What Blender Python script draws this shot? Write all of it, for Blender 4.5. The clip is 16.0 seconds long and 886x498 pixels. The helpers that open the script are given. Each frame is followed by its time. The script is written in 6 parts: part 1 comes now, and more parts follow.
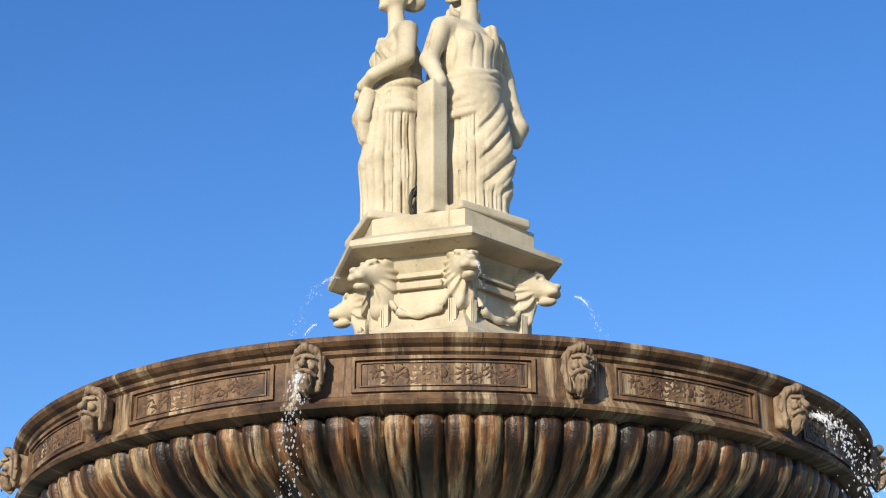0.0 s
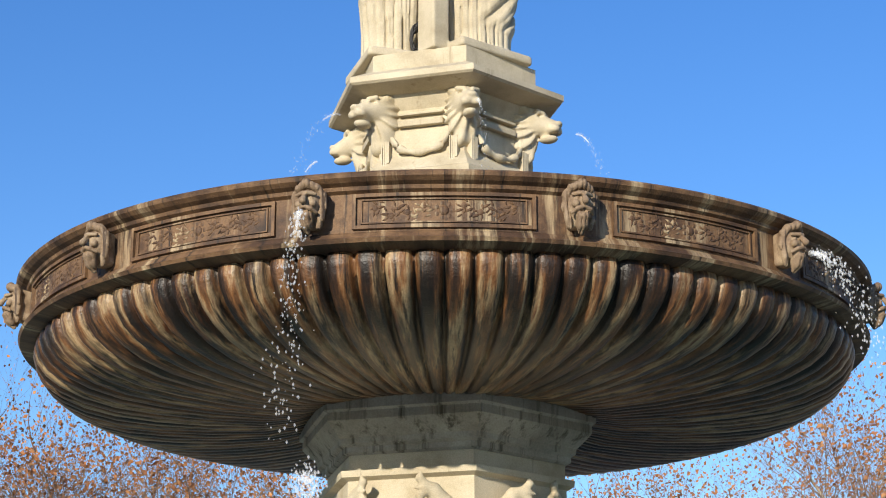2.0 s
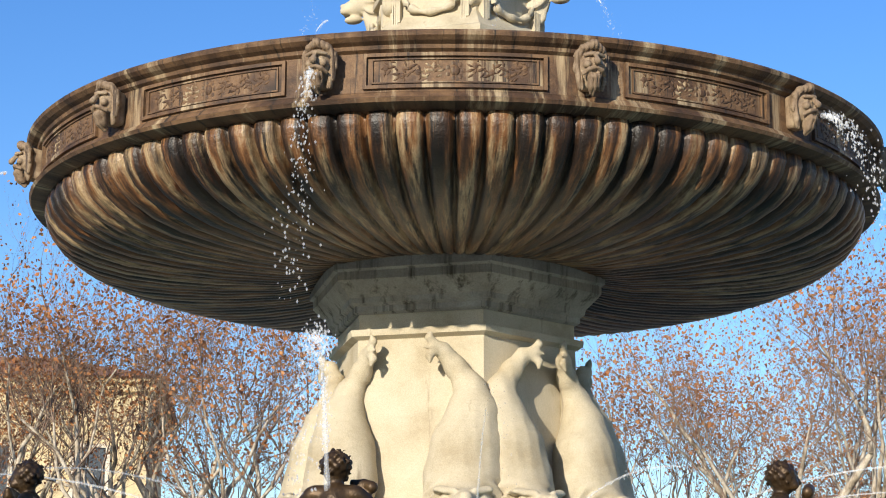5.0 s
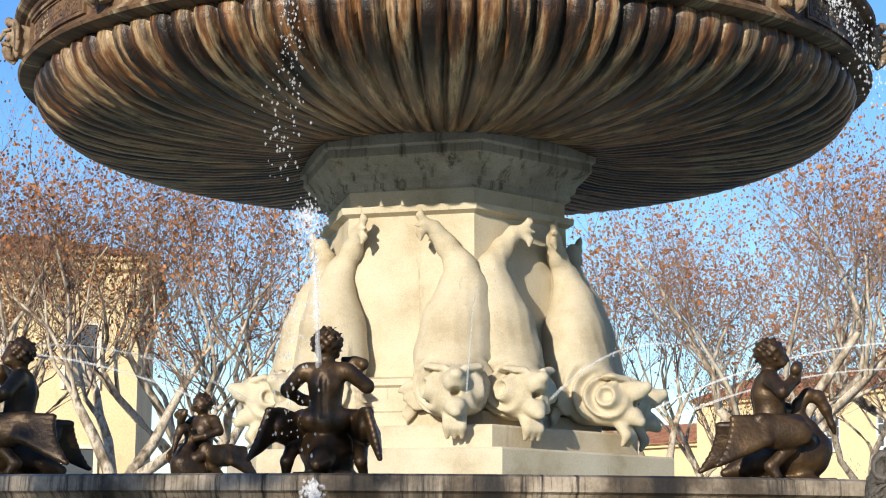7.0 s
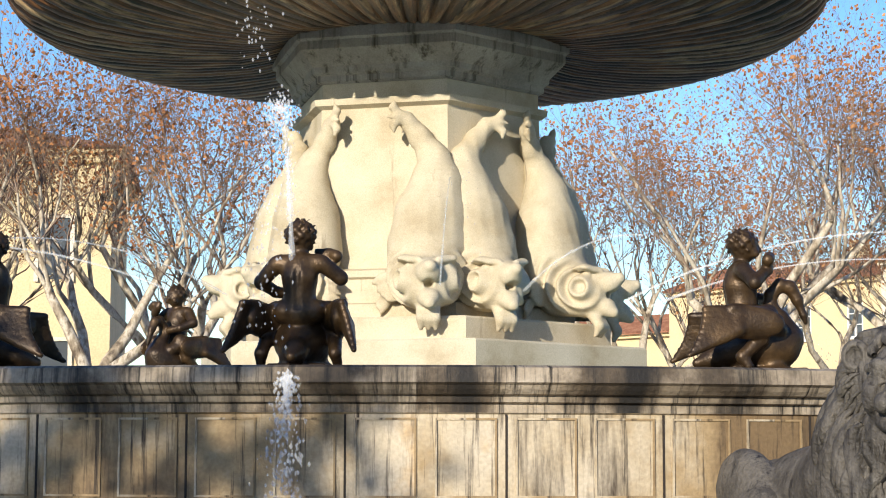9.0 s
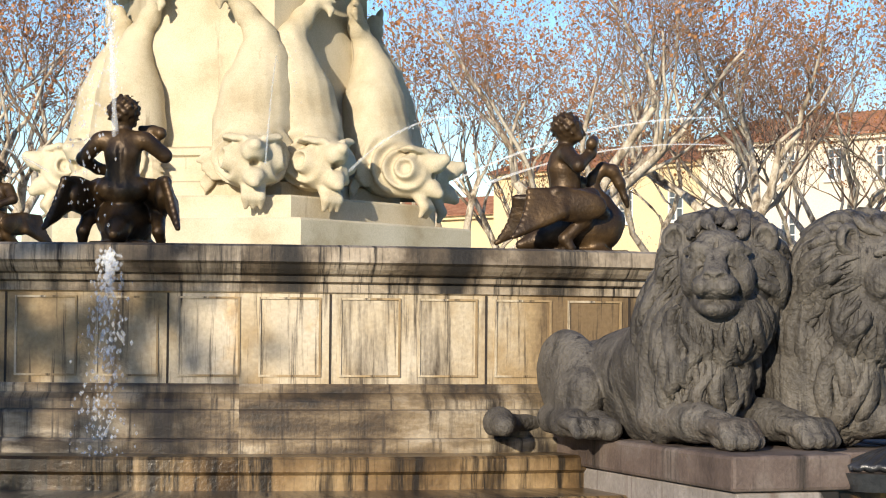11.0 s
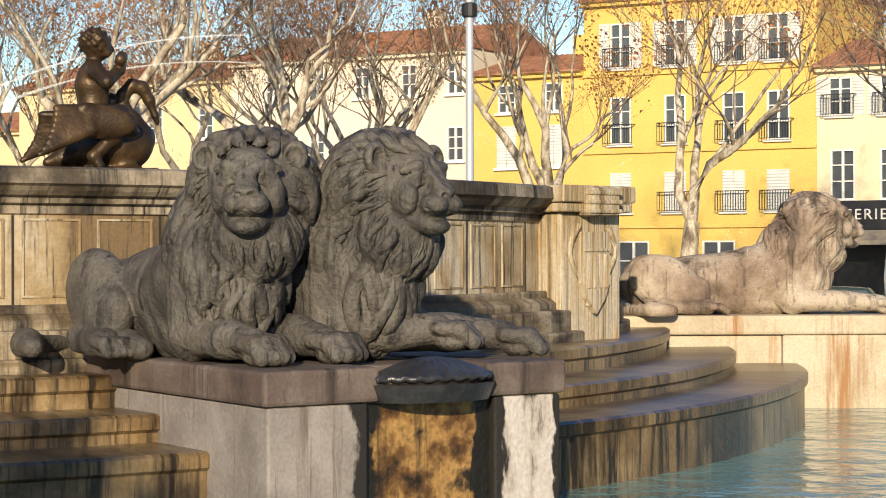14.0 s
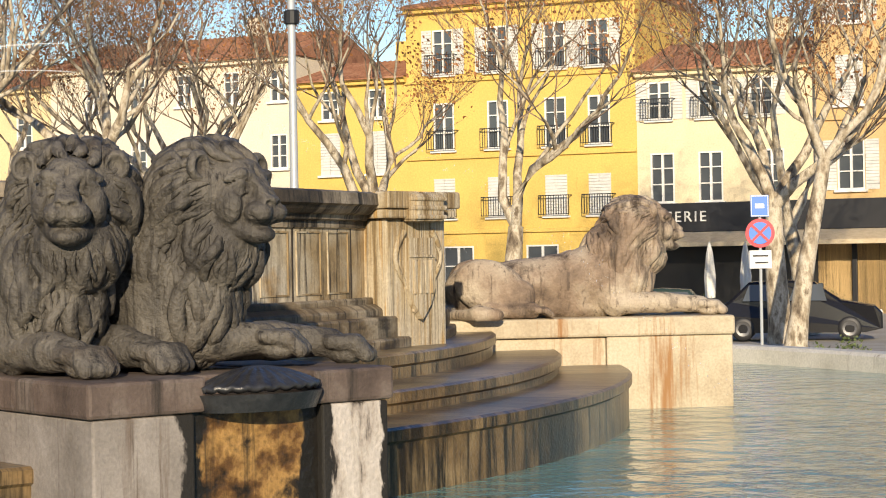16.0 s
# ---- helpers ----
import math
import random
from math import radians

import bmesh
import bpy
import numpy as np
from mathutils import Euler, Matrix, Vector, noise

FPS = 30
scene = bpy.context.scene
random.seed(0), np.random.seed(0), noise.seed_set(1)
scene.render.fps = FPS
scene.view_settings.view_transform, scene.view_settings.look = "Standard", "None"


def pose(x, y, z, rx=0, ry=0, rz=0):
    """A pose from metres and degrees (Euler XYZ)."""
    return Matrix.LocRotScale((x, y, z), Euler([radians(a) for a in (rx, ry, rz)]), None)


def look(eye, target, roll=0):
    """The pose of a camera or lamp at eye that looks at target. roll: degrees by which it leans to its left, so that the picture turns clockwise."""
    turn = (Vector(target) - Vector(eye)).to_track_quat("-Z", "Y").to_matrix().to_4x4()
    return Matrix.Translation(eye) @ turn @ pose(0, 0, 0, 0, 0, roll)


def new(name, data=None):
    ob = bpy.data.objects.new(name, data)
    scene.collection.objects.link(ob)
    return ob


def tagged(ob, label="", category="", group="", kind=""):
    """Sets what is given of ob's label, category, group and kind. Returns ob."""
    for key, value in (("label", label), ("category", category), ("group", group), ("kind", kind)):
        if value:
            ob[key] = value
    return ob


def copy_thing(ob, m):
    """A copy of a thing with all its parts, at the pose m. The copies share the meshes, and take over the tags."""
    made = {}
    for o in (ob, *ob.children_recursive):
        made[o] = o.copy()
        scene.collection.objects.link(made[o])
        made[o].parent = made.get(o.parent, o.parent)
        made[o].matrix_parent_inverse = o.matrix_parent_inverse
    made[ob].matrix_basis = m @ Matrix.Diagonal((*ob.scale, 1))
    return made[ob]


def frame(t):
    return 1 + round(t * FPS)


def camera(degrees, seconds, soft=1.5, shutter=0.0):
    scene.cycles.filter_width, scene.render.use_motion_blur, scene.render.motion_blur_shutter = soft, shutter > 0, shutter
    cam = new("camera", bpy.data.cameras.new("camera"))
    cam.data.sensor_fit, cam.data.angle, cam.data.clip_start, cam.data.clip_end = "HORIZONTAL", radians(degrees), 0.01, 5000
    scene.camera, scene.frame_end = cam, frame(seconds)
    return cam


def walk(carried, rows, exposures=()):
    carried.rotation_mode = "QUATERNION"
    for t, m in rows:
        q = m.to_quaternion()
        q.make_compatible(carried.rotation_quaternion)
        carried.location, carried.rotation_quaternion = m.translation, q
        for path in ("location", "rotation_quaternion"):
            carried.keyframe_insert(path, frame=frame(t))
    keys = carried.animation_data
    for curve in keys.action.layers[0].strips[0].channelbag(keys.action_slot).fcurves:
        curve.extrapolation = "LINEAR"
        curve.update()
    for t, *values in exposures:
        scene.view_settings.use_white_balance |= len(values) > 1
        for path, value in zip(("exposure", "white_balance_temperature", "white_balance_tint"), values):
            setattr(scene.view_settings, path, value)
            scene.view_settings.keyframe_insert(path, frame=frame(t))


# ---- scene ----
# Camera: it stands at the pool's edge and turns where it is.
cam = camera(25.970, 16.0, soft=1.05)
EYE = (0.0, 0.0, 1.9)
# seconds, turn to the right, tilt up, roll, in degrees
TURNS = [
    (0, 0.000, 21.914, -0.130),
    (0.5, -0.049, 20.762, -0.131),
    (1, -0.099, 19.519, -0.111),
    (1.5, -0.101, 18.236, -0.063),
    (2, -0.035, 17.060, 0.010),
    (2.5, 0.065, 16.107, 0.068),
    (3, 0.107, 15.361, 0.097),
    (3.5, 0.045, 14.731, 0.148),
    (6, -0.468, 11.288, 0.477),
    (6.5, -0.281, 10.274, 0.383),
    (7, -0.032, 9.271, 0.374),
    (7.5, 0.208, 8.370, 0.300),
    (8, 0.394, 7.623, 0.232),
    (10.5, 3.797, 3.390, 0.280),
    (11, 6.012, 2.504, 0.446),
    (11.5, 8.536, 1.763, 0.436),
    (12, 11.191, 1.164, 0.356),
    (12.5, 13.817, 0.724, 0.278),
    (13, 16.220, 0.395, 0.159),
    (13.5, 18.282, 0.186, 0.024),
    (14, 19.942, 0.085, -0.161),
    (14.5, 21.330, 0.090, -0.427),
    (15, 22.646, 0.153, -0.752),
    (15.5, 23.934, 0.214, -0.999),
    (16, 25.143, 0.235, -1.018),
]
walk(cam, [(t, pose(*EYE, 90 + tilt, 0, -turn) @ pose(0, 0, 0, 0, 0, roll)) for t, turn, tilt, roll in TURNS],
     exposures=[(0, 0.30, 6500, 10), (8, 0.42, 6500, 10), (11, 0.5, 6800, 10), (12.5, 0.46, 7250, 10), (16, 0.32, 7600, 10)])

# ---- daylight ----
SUN_TURN, SUN_UP = 26.0, 17.0  # degrees to the left of straight behind the camera, and above the horizon
sun_way = Vector((-math.sin(radians(SUN_TURN)) * math.cos(radians(SUN_UP)), -math.cos(radians(SUN_TURN)) * math.cos(radians(SUN_UP)), math.sin(radians(SUN_UP))))
world = bpy.data.worlds.new("sky")
scene.world = world
world.use_nodes = True
sky = world.node_tree.nodes.new("ShaderNodeTexSky")
sky.sky_type, sky.sun_disc = "NISHITA", False
sky.sun_elevation = radians(SUN_UP)
sky.sun_rotation = math.atan2(sun_way.x, sun_way.y)
sky.air_density, sky.dust_density, sky.ozone_density = 1.0, 0.3, 2.6
back = world.node_tree.nodes["Background"]
back.inputs["Strength"].default_value = 0.158
tone = world.node_tree.nodes.new("ShaderNodeHueSaturation")
tone.inputs["Hue"].default_value, tone.inputs["Saturation"].default_value = 0.514, 1.29
world.node_tree.links.new(sky.outputs["Color"], tone.inputs["Color"])
world.node_tree.links.new(tone.outputs["Color"], back.inputs["Color"])
sun = new("sun", bpy.data.lights.new("sun", "SUN"))
sun.data.energy, sun.data.angle, sun.data.color = 4.7, radians(0.6), (1.0, 0.91, 0.76)
sun.matrix_world = look(sun_way * 60, (0, 0, 0))

# ---- materials ----
def shade(name, colours, scale=3.0, rough=0.8, bump=0.25, grain=40.0, streak=0.0, streak_colour=(0.02, 0.017, 0.013), metal=0.0, stretch=(1, 1, 1), detail=6.0, spread=0.22, vary=0.0, streak_scale=5.0, bump_scale=0.02, drip=0.0, drip_colour=(0.02, 0.015, 0.01), ring=0.0, edges=()):
    """A worn surface: a blotchy ramp of colours, fine grain, vertical run-off streaks and relief."""
    m = bpy.data.materials.new(name)
    m.use_nodes = True
    nt = m.node_tree
    b = nt.nodes["Principled BSDF"]
    N, L = nt.nodes.new, nt.links.new
    co = N("ShaderNodeTexCoord")
    place = co.outputs["Object"]
    if ring:
        # stains run down round surfaces: angle times radius, distance out, height
        sep = N("ShaderNodeSeparateXYZ")
        L(place, sep.inputs[0])
        at2, ln, sc, cb = N("ShaderNodeMath"), N("ShaderNodeVectorMath"), N("ShaderNodeMath"), N("ShaderNodeCombineXYZ")
        at2.operation, ln.operation, sc.operation = "ARCTAN2", "LENGTH", "MULTIPLY"
        L(sep.outputs["X"], at2.inputs[0])
        L(sep.outputs["Y"], at2.inputs[1])
        L(at2.outputs[0], sc.inputs[0])
        sc.inputs[1].default_value = ring
        L(sc.outputs[0], cb.inputs["X"])
        flat = N("ShaderNodeVectorMath")
        flat.operation = "MULTIPLY"
        L(place, flat.inputs[0])
        flat.inputs[1].default_value = (1, 1, 0)
        L(flat.outputs[0], ln.inputs[0])
        half = N("ShaderNodeMath")
        half.operation = "MULTIPLY"
        L(ln.outputs["Value"], half.inputs[0])
        half.inputs[1].default_value = 0.12
        L(half.outputs[0], cb.inputs["Y"])
        L(sep.outputs["Z"], cb.inputs["Z"])
        place = cb.outputs[0]
    mp = N("ShaderNodeMapping")
    mp.inputs["Scale"].default_value = stretch
    L(place, mp.inputs["Vector"])
    n1 = N("ShaderNodeTexNoise")
    n1.inputs["Scale"].default_value, n1.inputs["Detail"].default_value, n1.inputs["Roughness"].default_value = scale, detail, 0.62
    L(mp.outputs["Vector"], n1.inputs["Vector"])
    ramp = N("ShaderNodeValToRGB")
    cr = ramp.color_ramp
    n = len(colours)
    lo, hi = 0.5 - spread, 0.5 + spread
    cr.elements[0].position, cr.elements[0].color = lo, (*colours[0], 1)
    cr.elements[1].position, cr.elements[1].color = hi, (*colours[-1], 1)
    for i in range(1, n - 1):
        e = cr.elements.new(lo + (hi - lo) * i / (n - 1))
        e.color = (*colours[i], 1)
    L(n1.outputs["Fac"], ramp.inputs["Fac"])
    n2 = N("ShaderNodeTexNoise")
    n2.inputs["Scale"].default_value, n2.inputs["Detail"].default_value = grain, 4.0
    L(co.outputs["Object"], n2.inputs["Vector"])
    g = N("ShaderNodeMapRange")
    g.inputs["From Min"].default_value, g.inputs["From Max"].default_value = 0.3, 0.7
    g.inputs["To Min"].default_value, g.inputs["To Max"].default_value = 0.84, 1.08
    L(n2.outputs["Fac"], g.inputs["Value"])
    mul = N("ShaderNodeMix")
    mul.data_type, mul.blend_type = "RGBA", "MULTIPLY"
    mul.inputs["Factor"].default_value = 1.0
    L(ramp.outputs["Color"], mul.inputs["A"])
    L(g.outputs["Result"], mul.inputs["B"])
    out = mul.outputs["Result"]
    if vary:
        oi = N("ShaderNodeObjectInfo")
        hv = N("ShaderNodeMapRange")
        hv.inputs["To Min"].default_value, hv.inputs["To Max"].default_value = 1 - vary, 1 + vary
        L(oi.outputs["Random"], hv.inputs["Value"])
        mv = N("ShaderNodeMix")
        mv.data_type, mv.blend_type = "RGBA", "MULTIPLY"
        mv.inputs["Factor"].default_value = 1.0
        L(out, mv.inputs["A"])
        L(hv.outputs["Result"], mv.inputs["B"])
        out = mv.outputs["Result"]
    for amount, colour, sc, tall in ((streak, streak_colour, streak_scale, 0.35), (drip, drip_colour, 22.0, 1.1)):
        if not amount:
            continue
        ms = N("ShaderNodeMapping")
        ms.inputs["Scale"].default_value = (sc, sc, tall)
        L(place, ms.inputs["Vector"])
        n3 = N("ShaderNodeTexNoise")
        n3.inputs["Scale"].default_value, n3.inputs["Detail"].default_value, n3.inputs["Roughness"].default_value = 1.0, 7.0, 0.68
        L(ms.outputs["Vector"], n3.inputs["Vector"])
        sr = N("ShaderNodeMapRange")
        sr.inputs["From Min"].default_value, sr.inputs["From Max"].default_value = 0.66 - 0.3 * amount, 0.74 - 0.2 * amount
        L(n3.outputs["Fac"], sr.inputs["Value"])
        mx = N("ShaderNodeMix")
        mx.data_type = "RGBA"
        L(sr.outputs["Result"], mx.inputs["Factor"])
        L(out, mx.inputs["A"])
        mx.inputs["B"].default_value = (*colour, 1)
        out = mx.outputs["Result"]
    for where, way, wide in edges:
        # a black wet stain with a ragged outline, spreading from a line along x
        sx, nz, far, lim, ex = N("ShaderNodeSeparateXYZ"), N("ShaderNodeTexNoise"), N("ShaderNodeMath"), N("ShaderNodeMapRange"), N("ShaderNodeMix")
        me2 = N("ShaderNodeMapping")
        me2.inputs["Scale"].default_value = (1.0, 1.0, 0.55)
        L(co.outputs["Object"], sx.inputs[0])
        L(co.outputs["Object"], me2.inputs["Vector"])
        L(me2.outputs["Vector"], nz.inputs["Vector"])
        nz.inputs["Scale"].default_value, nz.inputs["Detail"].default_value, nz.inputs["Roughness"].default_value = 6.0, 6.0, 0.6
        far.operation = "MULTIPLY_ADD"
        L(sx.outputs["X"], far.inputs[0])
        far.inputs[1].default_value, far.inputs[2].default_value = way / wide, -where * way / wide
        ad2 = N("ShaderNodeMath")
        ad2.operation = "MULTIPLY_ADD"
        L(nz.outputs["Fac"], ad2.inputs[0])
        ad2.inputs[1].default_value = -3.0
        L(far.outputs[0], ad2.inputs[2])
        lim.inputs["From Min"].default_value, lim.inputs["From Max"].default_value = -0.55, -0.75
        L(ad2.outputs[0], lim.inputs["Value"])
        ex.data_type = "RGBA"
        L(lim.outputs["Result"], ex.inputs["Factor"])
        L(out, ex.inputs["A"])
        ex.inputs["B"].default_value = (0.012, 0.010, 0.008, 1)
        out = ex.outputs["Result"]
    L(out, b.inputs["Base Color"])
    b.inputs["Roughness"].default_value, b.inputs["Metallic"].default_value = rough, metal
    if bump:
        ad = N("ShaderNodeMath")
        ad.operation = "MULTIPLY_ADD"
        L(n2.outputs["Fac"], ad.inputs[0])
        ad.inputs[1].default_value = 0.5
        L(n1.outputs["Fac"], ad.inputs[2])
        bp = N("ShaderNodeBump")
        bp.inputs["Strength"].default_value, bp.inputs["Distance"].default_value = bump, bump_scale
        L(ad.outputs["Value"], bp.inputs["Height"])
        L(bp.outputs["Normal"], b.inputs["Normal"])
    return m


STATUE = shade("pale_carved_stone", [(0.34, 0.28, 0.18), (0.50, 0.43, 0.30), (0.60, 0.53, 0.39)], 2.2, 0.85, 0.12, 110, streak=0.2, streak_colour=(0.30, 0.24, 0.15), streak_scale=6)
COLUMN = shade("cream_limestone", [(0.36, 0.29, 0.18), (0.52, 0.45, 0.32), (0.60, 0.53, 0.40)], 1.6, 0.85, 0.12, 100, streak=0.16, streak_colour=(0.24, 0.19, 0.13), streak_scale=4)
ABACUS = shade("grey_limestone", [(0.22, 0.19, 0.15), (0.36, 0.32, 0.26), (0.46, 0.42, 0.35)], 2.0, 0.85, 0.35, 55, streak=0.45, streak_colour=(0.10, 0.085, 0.06), streak_scale=7)
BASIN = shade("rust_stained_stone", [(0.010, 0.006, 0.004), (0.05, 0.022, 0.009), (0.20, 0.088, 0.031), (0.40, 0.285, 0.155), (0.12, 0.04, 0.014)], 1.5, 0.46, 0.6, 45, streak=0.62, streak_colour=(0.008, 0.005, 0.003), streak_scale=6, spread=0.16, stretch=(4.0, 2.5, 0.7), drip=0.55, drip_colour=(0.012, 0.008, 0.005), ring=4.0)
RIM = shade("dark_weathered_stone", [(0.020, 0.011, 0.006), (0.075, 0.038, 0.018), (0.18, 0.10, 0.046), (0.055, 0.027, 0.013)], 3.0, 0.7, 0.5, 60, streak=0.36, streak_colour=(0.42, 0.32, 0.19), streak_scale=5, drip=0.35, drip_colour=(0.014, 0.009, 0.006), ring=4.0)
FACE = shade("lime_pale_carved_stone", [(0.10, 0.06, 0.032), (0.24, 0.165, 0.10), (0.40, 0.31, 0.20)], 5.0, 0.75, 0.4, 60, streak=0.3, streak_colour=(0.05, 0.03, 0.018), streak_scale=9)
WALL = shade("stained_wall_stone", [(0.18, 0.12, 0.06), (0.34, 0.245, 0.13), (0.48, 0.40, 0.28), (0.52, 0.45, 0.34), (0.46, 0.28, 0.10)], 0.55, 0.8, 0.45, 45, streak=0.40, streak_colour=(0.045, 0.03, 0.018), streak_scale=2.2, drip=0.42, drip_colour=(0.03, 0.02, 0.013), spread=0.14, ring=8.0)
WALL_TOP = shade("black_stained_coping", [(0.018, 0.014, 0.010), (0.09, 0.066, 0.042), (0.32, 0.26, 0.185), (0.44, 0.37, 0.28)], 1.6, 0.75, 0.5, 45, spread=0.17, streak=0.56, streak_colour=(0.012, 0.010, 0.008), streak_scale=3, drip=0.50, drip_colour=(0.010, 0.008, 0.006), ring=8.0)
WALL_BASE = shade("stained_base_mouldings", [(0.016, 0.012, 0.008), (0.075, 0.05, 0.027), (0.20, 0.145, 0.083), (0.36, 0.295, 0.205), (0.055, 0.036, 0.018)], 1.1, 0.6, 0.45, 45, spread=0.15, stretch=(0.9, 1.0, 2.6), streak=0.42, streak_colour=(0.018, 0.013, 0.009), streak_scale=2.5, drip=0.45, drip_colour=(0.03, 0.02, 0.012), ring=8.0)
STEP = shade("wet_ochre_stone", [(0.014, 0.009, 0.005), (0.06, 0.035, 0.015), (0.20, 0.128, 0.06), (0.32, 0.225, 0.118), (0.05, 0.029, 0.013)], 1.1, 0.3, 0.4, 40, streak=0.5, streak_colour=(0.018, 0.012, 0.007), streak_scale=3, drip=0.6, ring=9.0)
PLINTH = shade("grey_lime_plinth", [(0.12, 0.10, 0.085), (0.24, 0.212, 0.19), (0.36, 0.32, 0.29)], 1.5, 0.8, 0.4, 50, streak=0.30, streak_colour=(0.12, 0.085, 0.065), streak_scale=4, drip=0.2, drip_colour=(0.09, 0.065, 0.05), edges=((-0.31, -1, 0.10),))
PLINTH_SLAB = shade("reddish_plinth_slab", [(0.05, 0.034, 0.027), (0.12, 0.086, 0.07), (0.20, 0.165, 0.14)], 2.5, 0.7, 0.5, 50, streak=0.36, streak_colour=(0.028, 0.021, 0.016))
RUST = shade("rust_crusted_stone", [(0.012, 0.009, 0.006), (0.12, 0.058, 0.02), (0.36, 0.205, 0.072), (0.035, 0.022, 0.012)], 3.5, 0.35, 0.9, 24, spread=0.14, streak=0.42, streak_colour=(0.012, 0.01, 0.008), streak_scale=8, edges=((-0.31, 1, 0.09), (0.45, -1, 0.13)))
# weathered stone of the near lions, with their shade put into the dark colour
LION = shade("weathered_shade_dark_lion_stone", [(0.022, 0.019, 0.017), (0.062, 0.054, 0.045), (0.115, 0.102, 0.085), (0.062, 0.046, 0.033)], 2.2, 0.7, 1.0, 38, streak=0.40, streak_colour=(0.014, 0.012, 0.010), streak_scale=7, drip=0.36, drip_colour=(0.016, 0.013, 0.011), bump_scale=0.03)
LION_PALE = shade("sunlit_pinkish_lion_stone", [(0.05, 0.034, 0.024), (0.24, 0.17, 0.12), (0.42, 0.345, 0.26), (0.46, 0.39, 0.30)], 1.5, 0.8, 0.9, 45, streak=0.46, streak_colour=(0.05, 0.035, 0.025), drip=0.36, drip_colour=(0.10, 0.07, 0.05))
BRONZE = shade("dark_weathered_bronze", [(0.016, 0.010, 0.006), (0.055, 0.032, 0.014), (0.12, 0.07, 0.028)], 5.0, 0.45, 0.35, 50, metal=0.45)
GROUND = shade("grey_paving", [(0.26, 0.235, 0.20), (0.34, 0.31, 0.265), (0.42, 0.385, 0.33)], 0.6, 0.9, 0.3, 30)
ROAD = shade("asphalt", [(0.045, 0.045, 0.046), (0.06, 0.06, 0.06), (0.08, 0.078, 0.075)], 0.8, 0.9, 0.3, 60)
KERB = shade("white_pool_rim_stone", [(0.46, 0.42, 0.35), (0.60, 0.56, 0.48), (0.68, 0.64, 0.56)], 1.2, 0.8, 0.3, 40, streak=0.2, streak_colour=(0.25, 0.2, 0.15))


def plain(name, colour, rough=0.5, metal=0.0):
    m = bpy.data.materials.new(name)
    m.use_nodes = True
    b = m.node_tree.nodes["Principled BSDF"]
    b.inputs["Base Color"].default_value = (*colour, 1)
    b.inputs["Roughness"].default_value, b.inputs["Metallic"].default_value = rough, metal
    return m


def water_material():
    m = plain("milky_green_water", (0.10, 0.24, 0.22), 0.05)
    nt = m.node_tree
    b = nt.nodes["Principled BSDF"]
    N, L = nt.nodes.new, nt.links.new
    co = N("ShaderNodeTexCoord")
    n1 = N("ShaderNodeTexNoise")
    n1.inputs["Scale"].default_value, n1.inputs["Detail"].default_value = 3.5, 4.0
    L(co.outputs["Object"], n1.inputs["Vector"])
    n2 = N("ShaderNodeTexNoise")
    n2.inputs["Scale"].default_value, n2.inputs["Detail"].default_value = 0.5, 3.0
    L(co.outputs["Object"], n2.inputs["Vector"])
    ramp = N("ShaderNodeValToRGB")
    ramp.color_ramp.elements[0].position, ramp.color_ramp.elements[0].color = 0.35, (0.08, 0.20, 0.18, 1)
    ramp.color_ramp.elements[1].position, ramp.color_ramp.elements[1].color = 0.65, (0.20, 0.33, 0.28, 1)
    L(n2.outputs["Fac"], ramp.inputs["Fac"])
    L(ramp.outputs["Color"], b.inputs["Base Color"])
    bp = N("ShaderNodeBump")
    bp.inputs["Strength"].default_value, bp.inputs["Distance"].default_value = 0.6, 0.08
    L(n1.outputs["Fac"], bp.inputs["Height"])
    L(bp.outputs["Normal"], b.inputs["Normal"])
    return m


WATER = water_material()

# ---- building helpers ----
def mesh_of(name, verts, faces, smooth=False):
    me = bpy.data.meshes.new(name)
    me.from_pydata([tuple(v) for v in verts], [], [tuple(f) for f in faces])
    me.update()
    if smooth:
        me.shade_smooth()
    return me


def thing(name, label, category, group="", kind="", at=(0, 0, 0), turn=0.0):
    ob = new(name)
    ob.matrix_basis = pose(*at, 0, 0, turn)
    return tagged(ob, label, category, group, kind)


def solid(name, me, material, parent=None, label="", category="", group="", kind="", m=None):
    """One mesh object, as a thing of its own or as a part under its thing."""
    ob = new(name, me)
    if material and not me.materials:
        me.materials.append(material)
    if parent:
        ob.parent = parent
    if m is not None:
        ob.matrix_basis = m
    return tagged(ob, label, category, group, kind)


def part(name, bm, material, parent, label="", smooth=False, m=None):
    me = bpy.data.meshes.new(name)
    bm.normal_update()
    bm.to_mesh(me)
    bm.free()
    if smooth:
        me.shade_smooth()
    return solid(name, me, material, parent, label, m=m)


def box(bm, x0, x1, y0, y1, z0, z1, m=None, bevel=0.0):
    vs = bmesh.ops.create_cube(bm, size=1.0)["verts"]
    for v in vs:
        v.co = Vector((x0 + (v.co.x + 0.5) * (x1 - x0), y0 + (v.co.y + 0.5) * (y1 - y0), z0 + (v.co.z + 0.5) * (z1 - z0)))
    if bevel:
        es = list({e for v in vs for e in v.link_edges})
        r = bmesh.ops.bevel(bm, geom=es, offset=bevel, segments=2, affect="EDGES", profile=0.5)
        vs = list({v for f in r["faces"] for v in f.verts} | {v for v in vs if v.is_valid})
    if m is not None:
        for v in vs:
            v.co = m @ v.co
    return vs


def boxes(*rows, bevel=0.0, m=None):
    bm = bmesh.new()
    for r in rows:
        box(bm, *r, m=m, bevel=bevel)
    return bm


